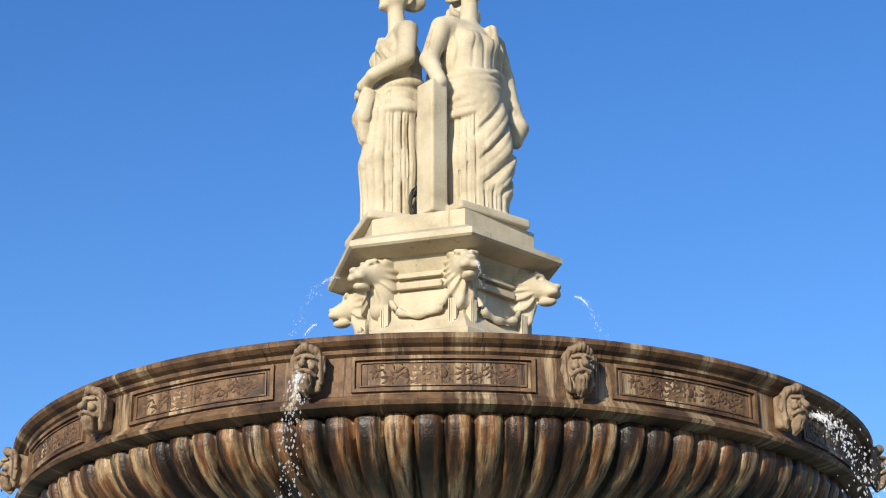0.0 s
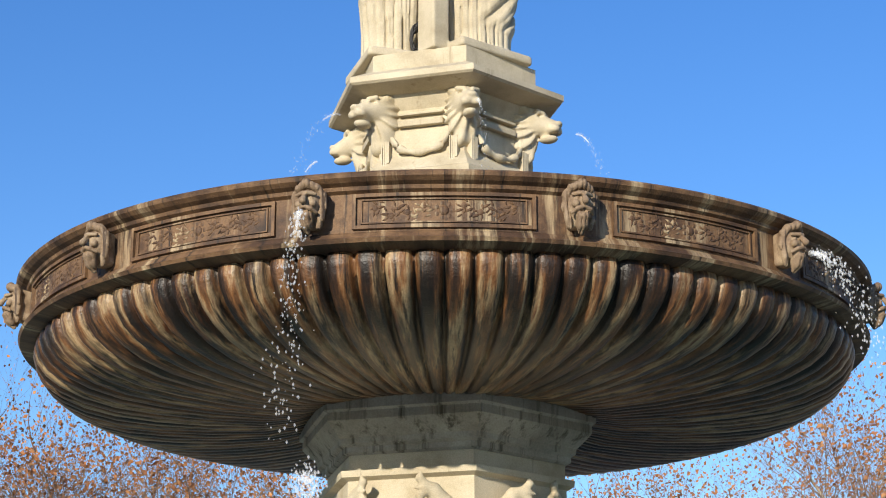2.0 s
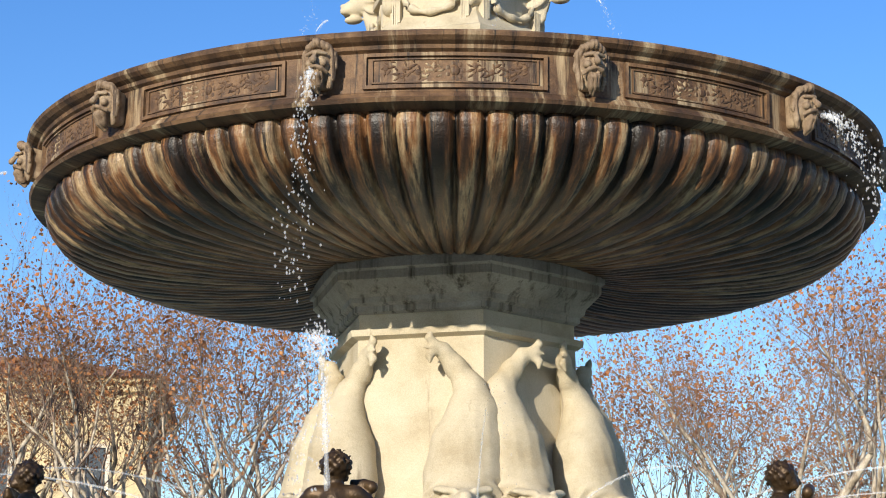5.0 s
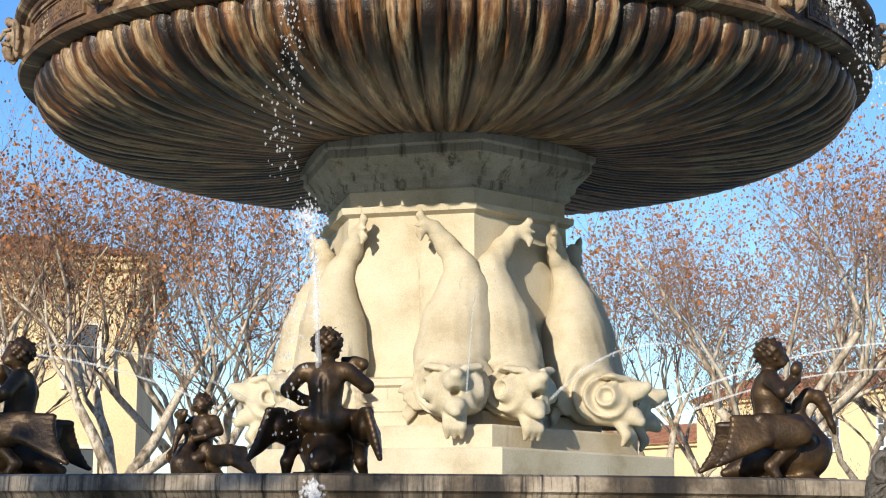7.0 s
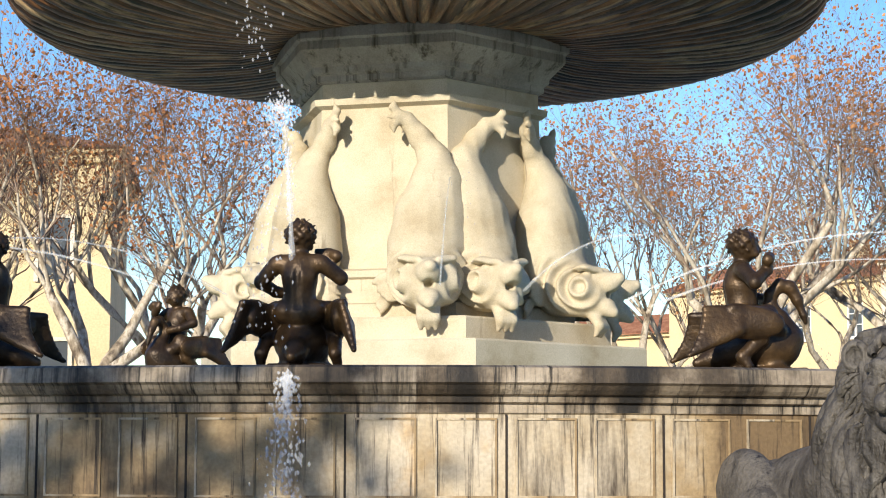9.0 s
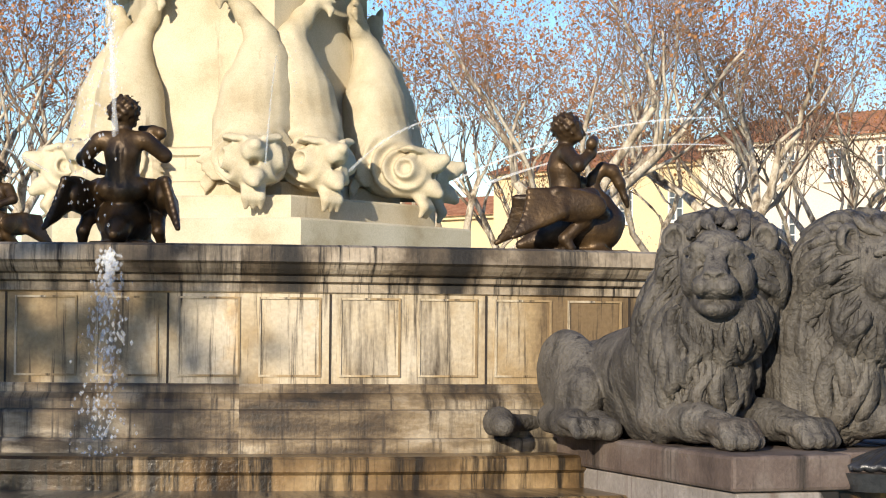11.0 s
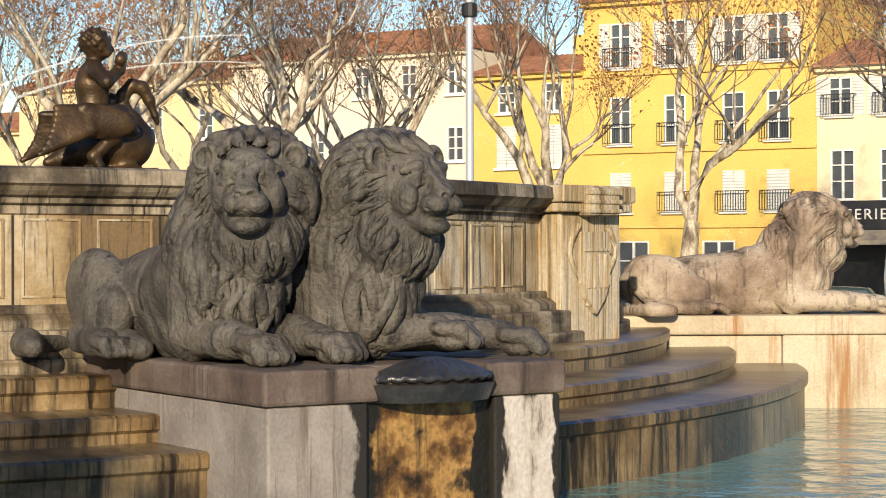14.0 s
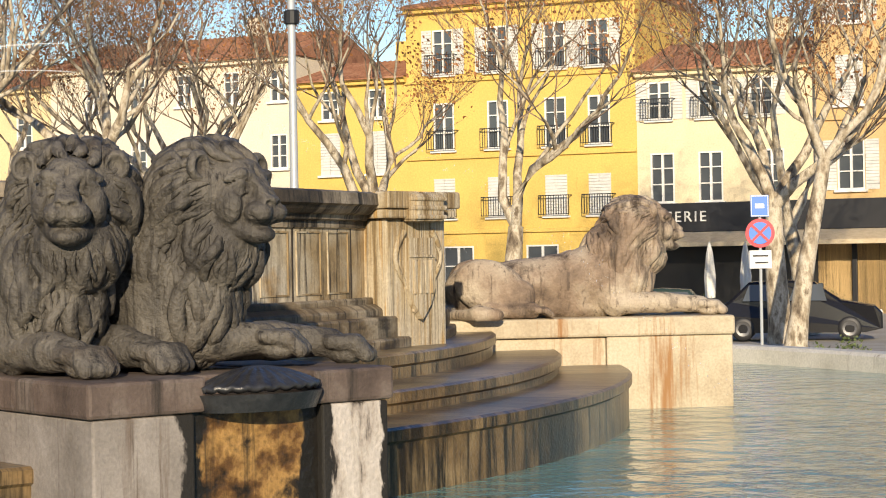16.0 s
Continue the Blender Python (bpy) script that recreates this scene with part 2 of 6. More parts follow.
def lathe(profile, n=96, a0=0.0, a1=360.0, closed=False):
    """Turns (radius, height) rows round the z axis; angles in degrees from -y, to the right."""
    full = abs(a1 - a0) >= 359.9
    k = n if full else n + 1
    verts, faces = [], []
    for i in range(k):
        a = radians(a0 + (a1 - a0) * i / n)
        s, c = math.sin(a), -math.cos(a)
        verts += [(r * s, r * c, z) for r, z in profile]
    p = len(profile)
    for i in range(n):
        j = (i + 1) % k
        for q in range(p if closed else p - 1):
            w = (q + 1) % p
            faces.append((i * p + q, j * p + q, j * p + w, i * p + w))
    if closed and not full:
        faces.append(tuple(range(p))[::-1])
        faces.append(tuple(range(n * p, n * p + p)))
    return verts, faces


def prism(points, profile):
    """Stacks a polygon, grown by each profile row (offset, height) from its middle."""
    verts, faces = [], []
    n = len(points)
    for off, z in profile:
        for x, y in points:
            r = math.hypot(x, y)
            verts.append((x * (r + off) / r, y * (r + off) / r, z))
    for q in range(len(profile) - 1):
        for i in range(n):
            j = (i + 1) % n
            faces.append((q * n + i, q * n + j, (q + 1) * n + j, (q + 1) * n + i))
    faces.append(tuple(range(n))[::-1])
    faces.append(tuple(range((len(profile) - 1) * n, len(profile) * n)))
    return verts, faces


def polar(deg, r, z=0.0):
    """A place round the fountain's axis; degrees from the camera's side to the right."""
    return Vector((r * math.sin(radians(deg)), AXIS[1] - r * math.cos(radians(deg)), z))


AXIS = (0.0, 19.0, 0.0)
WATER_Z = 0.48


def tube(verts, faces, rows, sides):
    base = len(verts)
    for i, (p, r) in enumerate(rows):
        d = (rows[min(i + 1, len(rows) - 1)][0] - rows[max(i - 1, 0)][0])
        d = d.normalized() if d.length > 1e-6 else Vector((0, 0, 1))
        u = d.orthogonal().normalized()
        w = d.cross(u)
        for k in range(sides):
            a = 2 * math.pi * k / sides
            verts.append(p + (u * math.cos(a) + w * math.sin(a)) * r)
    for i in range(len(rows) - 1):
        for k in range(sides):
            j = (k + 1) % sides
            faces.append((base + i * sides + k, base + i * sides + j, base + (i + 1) * sides + j, base + (i + 1) * sides + k))

# ---- ground, pool ----
def ring_ground():
    verts, faces = lathe([(15.2, 0.0), (20.0, -0.05), (30.0, -0.35), (40.0, -0.62), (60.0, -0.65), (1500.0, -0.65)], 128)
    solid("ground", mesh_of("ground", verts, faces), GROUND, label="pale paved square reaching to the horizon", category="ground", kind="structure", m=pose(*AXIS))
    verts, faces = lathe([(15.3, -0.02), (15.3, 0.22), (15.0, 0.24), (14.6, 0.5), (14.55, 0.6), (14.5, 0.68), (13.95, 0.70), (13.9, 0.66), (13.88, -0.3)], 160)
    solid("pool_rim", mesh_of("pool_rim", verts, faces), KERB, label="low white stone rim round the pool", category="pool rim", kind="structure", m=pose(*AXIS))
    verts, faces = lathe([(0.5, WATER_Z), (13.9, WATER_Z)], 160)
    solid("water", mesh_of("water", verts, faces), WATER, label="rippled milky green pool water", category="water", kind="structure", m=pose(*AXIS))


ring_ground()


# ---- the round basin wall and its steps ----
def wall_ring():
    verts, faces = lathe([(7.1, 0.3), (7.1, 2.40), (7.98, 2.40), (8.04, 2.385), (8.05, 2.30), (8.02, 2.285), (8.0, 2.26), (7.97, 2.235), (7.93, 2.225), (7.92, 2.19), (7.88, 2.18), (7.88, 2.13)], 240)
    coping = mesh_of("coping", verts, faces)
    verts, faces = lathe([(7.88, 2.13), (7.86, 2.12), (7.86, 1.58)], 240)
    base = thing("basin_wall", "round stone basin wall with black run-off stains", "basin wall", kind="structure", at=AXIS)
    solid("wall", mesh_of("wall", verts, faces), WALL, base)
    solid("coping", coping, WALL_TOP, base)
    verts, faces = lathe([(7.86, 1.60), (7.93, 1.60), (7.94, 1.585), (7.94, 1.55), (7.97, 1.545), (8.02, 1.515), (8.03, 1.50), (8.03, 1.46), (8.11, 1.455), (8.12, 1.44), (8.12, 1.30), (8.17, 1.295), (8.18, 1.28), (8.18, 0.3)], 240)
    solid("base_moulding", mesh_of("base_moulding", verts, faces), WALL_BASE, base)
    for r, z in ((8.53, 1.22), (9.1, 1.04), (9.7, 0.89)):
        verts, faces = lathe([(7.0, z - 0.01), (r - 0.03, z), (r, z - 0.015), (r, z - 0.08), (r - 0.03, z - 0.1), (r - 0.03, 0.2)], 240)
        solid("step_ring", mesh_of("step_ring", verts, faces), STEP, label="wet rounded stone step of the cascade", category="step", kind="structure", m=pose(*AXIS))


wall_ring()
verts, faces = lathe([(0.5, 2.26), (7.15, 2.26)], 96)
solid("upper_water", mesh_of("upper_water", verts, faces), WATER, label="shallow water inside the basin wall", category="water", kind="structure", m=pose(*AXIS))


# ---- column, basin, pedestal ----
def hexagon(r, turn=-47.0, cut=0.0):
    return [(r * math.sin(radians(turn + 60 * i)), -r * math.cos(radians(turn + 60 * i))) for i in range(6)]


def column():
    col = thing("fountain_column", "cream limestone six-sided column carrying the upper basin", "column", at=AXIS)
    h = hexagon(1.3)
    solid("shaft", mesh_of("shaft", *prism(h, [(0.12, 3.2), (0.1, 3.55), (0.0, 3.6), (-0.05, 5.15), (0.03, 5.18), (0.04, 5.24), (-0.06, 5.26), (-0.06, 5.4)])), COLUMN, col)
    solid("capital", mesh_of("capital", *prism(h, [(-0.04, 5.40), (0.0, 5.42), (0.0, 5.47), (0.05, 5.5), (0.06, 5.55), (0.16, 5.64), (0.22, 5.70), (0.22, 5.78), (0.26, 5.8), (0.26, 5.9), (-0.3, 5.95)])), ABACUS, col)
    solid("base", mesh_of("base", *prism(h, [(0.30, 3.10), (0.30, 3.26), (0.22, 3.28), (0.22, 3.34), (0.17, 3.40), (0.17, 3.50), (0.21, 3.52), (0.21, 3.58), (0.06, 3.61)])), COLUMN, col)
    for r, z0, z1 in ((1.95, 2.9, 3.12), (2.3, 2.1, 2.9)):
        solid("plinth_step", mesh_of("plinth_step", *prism(hexagon(r), [(0, z0), (0, z1 - 0.02), (-0.02, z1)])), COLUMN, col)


column()

BOWL = [(4.02, 6.53), (4.06, 6.48), (4.07, 6.41), (4.03, 6.30), (3.94, 6.19), (3.80, 6.09), (3.57, 5.99), (3.26, 5.91), (2.85, 5.86), (2.35, 5.83), (1.8, 5.83), (1.5, 5.87), (1.3, 5.93)]


def basin():
    bas = thing("upper_basin", "large fluted stone basin stained rust brown", "fountain basin", at=AXIS)
    # fluted underside
    pr = []
    for i in range(len(BOWL) - 1):
        for s in range(3):
            u = s / 3
            pr.append((BOWL[i][0] * (1 - u) + BOWL[i + 1][0] * u, BOWL[i][1] * (1 - u) + BOWL[i + 1][1] * u))
    pr.append(BOWL[-1])
    flutes, per = 102, 10
    n = flutes * per
    verts, faces = [], []
    for i in range(n):
        a = 2 * math.pi * i / n
        w = (0, 0.68, 0.90, 0.97, 1.0, 1.0, 1.0, 0.97, 0.90, 0.68)[i % per]
        for q, (r, z) in enumerate(pr):
            end = min(1.0, q / 2.0)
            d = 0.13 * (r / 4.1) ** 0.8 * w * math.sqrt(end)
            deep = 0.09 * (r / 4.1) ** 0.8
            rr = r + d * 0.8 - deep * end
            verts.append((rr * math.sin(a), -rr * math.cos(a), z - (d * 0.85 - deep * 0.9) * min(1, q / 12)))
    p = len(pr)
    for i in range(n):
        j = (i + 1) % n
        for q in range(p - 1):
            faces.append((i * p + q, i * p + q + 1, j * p + q + 1, j * p + q))
    solid("bowl", mesh_of("bowl", verts, faces, True), BASIN, bas)
    verts, faces = lathe([(4.0, 6.48), (4.10, 6.49), (4.22, 6.51), (4.24, 6.54), (4.20, 6.56), (4.17, 6.60), (4.14, 6.62), (4.14, 6.95), (4.18, 6.97), (4.19, 7.0), (4.24, 7.02), (4.28, 7.05), (4.29, 7.08), (4.27, 7.10), (4.2, 7.12), (4.0, 7.0), (1.0, 6.6)], 240)
    solid("rim", mesh_of("rim", verts, faces), RIM, bas)
    return bas


upper = basin()


def pedestal():
    ped = thing("statue_pedestal", "carved cream stone pedestal with animal heads", "pedestal", at=AXIS)
    h = hexagon(0.98)
    solid("die", mesh_of("die", *prism(h, [(0.1, 7.0), (0.1, 8.3), (0.06, 8.32), (-0.08, 8.5), (-0.1, 9.0), (0.0, 9.15)])), STATUE, ped)
    solid("cap", mesh_of("cap", *prism(hexagon(1.0), [(0.0, 9.15), (0.27, 9.2), (0.3, 9.22), (0.3, 9.28), (0.05, 9.4), (0.0, 9.42), (0.0, 9.6)])), STATUE, ped)


pedestal()

# ---- carved forms: smooth unions of round shapes, meshed on a grid ----
def surface(f, lo, hi, h):
    """Meshes the zero level of f over a box by surface nets."""
    lo, hi = np.array(lo, float), np.array(hi, float)
    n = np.ceil((hi - lo) / h).astype(int) + 1
    ax = [lo[i] + h * np.arange(n[i]) for i in range(3)]
    step = 4
    cx = [a[::step] for a in ax]
    rough = f(np.stack(np.meshgrid(*cx, indexing="ij"), -1).astype(np.float32)).astype(np.float32)
    d = rough
    for i in range(3):
        d = np.repeat(d, step, i)
        d = np.roll(d, step // 2, i)
        cutat = [slice(None)] * 3
        cutat[i] = slice(0, n[i])
        d = d[tuple(cutat)]
    d = np.ascontiguousarray(d)
    close = np.abs(d) < 4.2 * step * h * 0.5 + 0.05
    w = np.argwhere(close)
    d[close] = f((lo + h * w).astype(np.float32))
    d[0], d[-1], d[:, 0], d[:, -1], d[:, :, 0], d[:, :, -1] = (1.0,) * 6
    s = d < 0
    c = [s[a:n[0] - 1 + a, b:n[1] - 1 + b, e:n[2] - 1 + e] for a in (0, 1) for b in (0, 1) for e in (0, 1)]
    tot = sum(x.astype(np.int8) for x in c)
    live = (tot > 0) & (tot < 8)
    idx = np.argwhere(live)
    num = -np.ones(live.shape, int)
    num[live] = np.arange(len(idx))
    acc, cnt = np.zeros((len(idx), 3)), np.zeros(len(idx))
    for a in range(3):
        u, v = [q for q in range(3) if q != a]
        for p in (0, 1):
            for q in (0, 1):
                o0 = np.zeros(3, int)
                o0[u], o0[v] = p, q
                o1 = o0.copy()
                o1[a] = 1
                d0 = d[tuple((idx + o0).T)]
                d1 = d[tuple((idx + o1).T)]
                x = (d0 < 0) != (d1 < 0)
                t = np.where(x, d0 / np.where(x, d0 - d1, 1), 0)
                pos = idx + o0 + t[:, None] * (o1 - o0)
                acc += np.where(x[:, None], pos, 0)
                cnt += x
    verts = lo + h * acc / cnt[:, None]
    faces = []
    for a in range(3):
        u, v = (a + 1) % 3, (a + 2) % 3
        m0 = [slice(None)] * 3
        m1 = [slice(None)] * 3
        m0[a], m1[a] = slice(0, -1), slice(1, None)
        e = np.argwhere(s[tuple(m0)] != s[tuple(m1)])
        e = e[(e[:, u] > 0) & (e[:, v] > 0) & (e[:, u] < n[u] - 1) & (e[:, v] < n[v] - 1)]
        U, V = np.eye(3, dtype=int)[u], np.eye(3, dtype=int)[v]
        q = np.stack([num[tuple((e - U - V).T)], num[tuple((e - V).T)], num[tuple(e.T)], num[tuple((e - U).T)]], 1)
        flip = ~s[tuple(e.T)]
        q[flip] = q[flip][:, ::-1]
        faces.append(q)
    return verts, np.concatenate(faces)


def carve(name, f, lo, hi, h, extra=()):
    """A carved mesh; extra rows of (places, quads) are joined to it."""
    verts, faces = surface(f, lo, hi, h)
    for v, q in extra:
        faces = np.concatenate([faces, q + len(verts)])
        verts = np.concatenate([verts, v])
    me = bpy.data.meshes.new(name)
    me.vertices.add(len(verts))
    me.vertices.foreach_set("co", verts.astype(np.float32).ravel())
    me.loops.add(faces.size)
    me.loops.foreach_set("vertex_index", faces.astype(np.int32).ravel())
    me.polygons.add(len(faces))
    me.polygons.foreach_set("loop_start", np.arange(0, faces.size, 4, dtype=np.int32))
    me.update(calc_edges=True)
    me.shade_smooth()
    return me


def ball(P, c, r, turn=0.0, tip=0.0):
    """An ellipsoid; turn about z, then tip about y, in degrees."""
    q = P - np.array(c, np.float32)
    if turn:
        a = radians(turn)
        q = np.stack([q[..., 0] * math.cos(a) + q[..., 1] * math.sin(a), -q[..., 0] * math.sin(a) + q[..., 1] * math.cos(a), q[..., 2]], -1)
    if tip:
        a = radians(tip)
        q = np.stack([q[..., 0] * math.cos(a) - q[..., 2] * math.sin(a), q[..., 1], q[..., 0] * math.sin(a) + q[..., 2] * math.cos(a)], -1)
    r = np.array(r, np.float32)
    k = np.sqrt(((q / r) ** 2).sum(-1))
    k2 = np.sqrt(((q / r**2) ** 2).sum(-1)) + 1e-9
    return k * (k - 1) / k2


def rod(P, a, b, ra, rb=None):
    """A round cone between two places."""
    rb = ra if rb is None else rb
    a, b = np.array(a, np.float32), np.array(b, np.float32)
    ab = b - a
    t = np.clip(((P - a) @ ab) / (ab @ ab), 0, 1)
    return np.sqrt(((P - a - t[..., None] * ab) ** 2).sum(-1)) - (ra + (rb - ra) * t)


def chain(P, rows, k=0.03):
    """Round cones along rows of (x, y, z, radius)."""
    d = None
    for p, q in zip(rows, rows[1:]):
        e = rod(P, p[:3], q[:3], p[3], q[3])
        d = e if d is None else join(d, e, k)
    return d


def slabbox(P, c, half, r=0.01):
    q = np.abs(P - np.array(c, np.float32)) - (np.array(half, np.float32) - r)
    return np.sqrt((np.maximum(q, 0) ** 2).sum(-1)) + np.minimum(q.max(-1), 0) - r


def join(a, b, k=0.05):
    h = np.clip(0.5 + 0.5 * (b - a) / k, 0, 1)
    return b + (a - b) * h - k * h * (1 - h)


def cut(a, b, k=0.02):
    return -join(-a, b, k)


def wob(P, f, seed=0):
    r = np.random.RandomState(seed)
    s = 0
    for _ in range(4):
        w = r.normal(size=3)
        w *= f * r.uniform(0.6, 1.5) / np.linalg.norm(w)
        s = s + np.sin(P @ w.astype(np.float32) + r.uniform(0, 6.28))
    return s / 4


def near(d, w):
    """One inside a form, fading to nothing at w outside it."""
    return np.clip(1 - d / w, 0, 1)


# ---- lions ----
def hair(base, seeds, flow, length, radius, seed, steps=8, inset=0.3):
    """Tapering wavy locks that hug a form: each starts at a seed and runs with the flow over the surface."""
    rs = np.random.RandomState(seed)
    p = np.array(seeds, np.float32)
    n = len(p)
    length = length * rs.uniform(0.7, 1.25, (n, 1))
    width = radius * rs.uniform(0.65, 1.25, (n, 1))
    phase, sway = rs.uniform(0, 6.28, (n, 1)), rs.uniform(0.3, 1.1, (n, 1)) * width
    freq = rs.uniform(4, 8, (n, 1))

    def slope(q):
        e = 0.012
        g = np.stack([base(q + np.eye(3, dtype=np.float32)[k] * e) - base(q - np.eye(3, dtype=np.float32)[k] * e) for k in range(3)], -1)
        return g / (np.linalg.norm(g, axis=-1, keepdims=True) + 1e-6)

    rings = []
    sides = 6
    for i in range(steps + 1):
        g = slope(p)
        p = p - g * base(p)[:, None]
        v = flow(p)
        v = v - g * (v * g).sum(-1, keepdims=True)
        v = v / (np.linalg.norm(v, axis=-1, keepdims=True) + 1e-6)
        c = np.cross(g, v)
        u = i / steps
        w = width * (0.30 + 1.0 * u ** 0.6 * (1 - u) ** 0.45 * 1.35) if i < steps else width * 0.06
        mid = p + c * sway * np.sin(phase + freq * u) + g * (w * (0.5 - inset) + 0.026 * u * u)
        rings.append([mid + c * w * math.cos(k * 2 * math.pi / sides) + g * w * 0.9 * math.sin(k * 2 * math.pi / sides) for k in range(sides)])
        p = p + v * length / steps
    verts = np.stack([np.stack(r, 1) for r in rings], 1).reshape(-1, 3)
    quads = []
    for k in range(n):
        o = k * (steps + 1) * sides
        for i in range(steps):
            for j in range(sides):
                m = (j + 1) % sides
                quads.append((o + i * sides + j, o + i * sides + m, o + (i + 1) * sides + m, o + (i + 1) * sides + j))
    return verts, np.array(quads)


def scatter(base, lo, hi, count, gap, keep, seed):
    """Places spread over the zero level of a form, no two closer than gap."""
    rs = np.random.RandomState(seed)
    p = rs.uniform(lo, hi, (count, 3)).astype(np.float32)
    for _ in range(8):
        e = 0.012
        g = np.stack([base(p + np.eye(3, dtype=np.float32)[k] * e) - base(p - np.eye(3, dtype=np.float32)[k] * e) for k in range(3)], -1)
        g = g / (np.linalg.norm(g, axis=-1, keepdims=True) + 1e-6)
        p = p - g * base(p)[:, None]
    p = p[(np.abs(base(p)) < 0.01) & keep(p)]
    out = []
    for q in p:
        if not out or ((np.array(out) - q) ** 2).sum(-1).min() > gap * gap:
            out.append(q)
    return np.array(out)


def lion_form(head_turn, paws, back=0.0, nod=0.0, seed=0):
    """A lying lion, facing +x, on z = 0: its form, its mane's form, and the frame of its head."""
    ht = radians(head_turn)
    fx, fy = math.cos(ht), math.sin(ht)
    hc = np.array((0.33 + 0.13 * fx, 0.13 * fy, 0.95), np.float32)

    def at(a, l, u):
        """A place ahead, to the left of and above the middle between the eyes."""
        u, a = u - nod * a, (a if a < 0.1 else 0.1 + (a - 0.1) * 0.84) + nod * u
        return (hc[0] + a * fx - l * fy, hc[1] + a * fy + l * fx, hc[2] + u)

    def lump(P, a, l, u, r):
        return ball(P, at(a, l, u), r, head_turn)

    def ruff(P):
        m = join(lump(P, -0.17, 0, -0.02, (0.25, 0.31, 0.255)), lump(P, -0.06, 0, -0.29, (0.19, 0.24, 0.21)), 0.06)
        return join(m, lump(P, -0.30, 0, -0.16, (0.22, 0.27, 0.33)), 0.08)

    def breast(P):
        return join(ball(P, (0.20, 0.05 * fy, 0.46), (0.23, 0.25, 0.42)), ball(P, (0.06, 0, 0.62), (0.26, 0.28, 0.36)), 0.08)

    def pelt(P):
        return join(join(ruff(P), breast(P), 0.03), lump(P, -0.02, 0, 0.02, (0.165, 0.155, 0.165)), 0.03)

    def f(P):
        x, y, z = P[..., 0], P[..., 1], P[..., 2]
        d = chain(P, [(-0.98 - back, 0, 0.29, 0.25), (-0.6 - back * 0.6, 0, 0.33, 0.25), (-0.1, 0, 0.42, 0.29), (0.14, 0, 0.5, 0.30)], 0.1)
        d = join(d, chain(P, [(-0.95 - back, 0, 0.16, 0.20), (-0.3, 0, 0.18, 0.20), (0.1, 0, 0.2, 0.22)], 0.05), 0.06)
        d = d + 0.007 * np.sin(x * 38 + z * 8 + wob(P, 6, seed)) * np.clip(-x * 4, 0, 1) * np.clip(2.0 + x * 3.2, 0, 1)
        for s in (-1, 1):
            thigh = join(ball(P, (-0.84 - back, 0.25 * s, 0.32), (0.34, 0.14, 0.27), 0, 24), ball(P, (-0.66 - back, 0.30 * s, 0.20), (0.24, 0.12, 0.19), 0, -25), 0.04)
            d = join(d, thigh, 0.010)
            foot = chain(P, [(-0.86 - back, 0.36 * s, 0.10, 0.085), (-0.6 - back, 0.40 * s, 0.08, 0.07), (-0.48 - back, 0.40 * s, 0.085, 0.08)], 0.03)
            for j in range(4):
                yy = 0.40 * s + 0.042 * (j - 1.5)
                foot = join(foot, chain(P, [(-0.5 - back, yy, 0.10, 0.035), (-0.36 - back, yy * 1.01, 0.085, 0.036), (-0.31 - back, yy * 1.01, 0.04, 0.03)], 0.01), 0.008)
            d = join(d, foot, 0.02)
            d = join(d, ball(P, (0.06, 0.20 * s, 0.34), (0.20, 0.12, 0.34)), 0.03)
            px, py, pz = paws[0 if s < 0 else 1]
            ex, ey = 0.06, 0.21 * s
            ln = math.hypot(px - ex, py - ey)
            ux, uy = (px - ex) / ln, (py - ey) / ln
            leg = chain(P, [(ex, ey, 0.15, 0.125), (ex + ux * ln * 0.5, ey + uy * ln * 0.5, 0.135 + pz * 0.5, 0.10), (px - 0.10 * ux, py - 0.10 * uy, 0.115 + pz, 0.082)], 0.05)
            leg = join(leg, rod(P, (ex + ux * 0.1, ey + uy * 0.1, 0.21), (ex + ux * ln * 0.6, ey + uy * ln * 0.6, 0.18 + pz), 0.05, 0.03), 0.02)
            for j in range(4):
                o = (j - 1.5)
                tx, ty = px - uy * 0.056 * o, py + ux * 0.056 * o
                lead = 0.022 * (1.5 - abs(o))
                toe = chain(P, [(tx - 0.11 * ux, ty - 0.11 * uy, 0.125 + pz, 0.042), (tx + (0.02 + lead) * ux, ty + (0.02 + lead) * uy, 0.115 + pz, 0.047), (tx + (0.085 + lead) * ux, ty + (0.085 + lead) * uy, 0.052 + pz, 0.042)], 0.012)
                leg = join(leg, toe, 0.007)
            leg = join(leg, ball(P, (px - 0.02 * ux, py - 0.02 * uy, 0.05 + pz), (0.10, 0.10, 0.05)), 0.02)
            d = join(d, leg, 0.02)
        d = d + 0.006 * wob(P, 18, seed) + 0.0035 * wob(P, 60, seed + 7)
        d = join(d, chain(P, [(-1.18 - back, 0.0, 0.12, 0.06), (-1.2 - back, -0.3, 0.06, 0.05), (-1.1 - back, -0.5, 0.06, 0.05), (-1.0 - back, -0.62, 0.07, 0.085), (-0.84 - back, -0.66, 0.06, 0.06)], 0.03), 0.03)
        d = join(d, breast(P), 0.02)
        d = join(d, ruff(P), 0.006)
        # head: skull, brows, bridge, muzzle, jaw
        face = lump(P, -0.01, 0, 0.0, (0.172, 0.158, 0.175))
        face = join(face, lump(P, 0.09, 0, 0.085, (0.075, 0.10, 0.06)), 0.05)
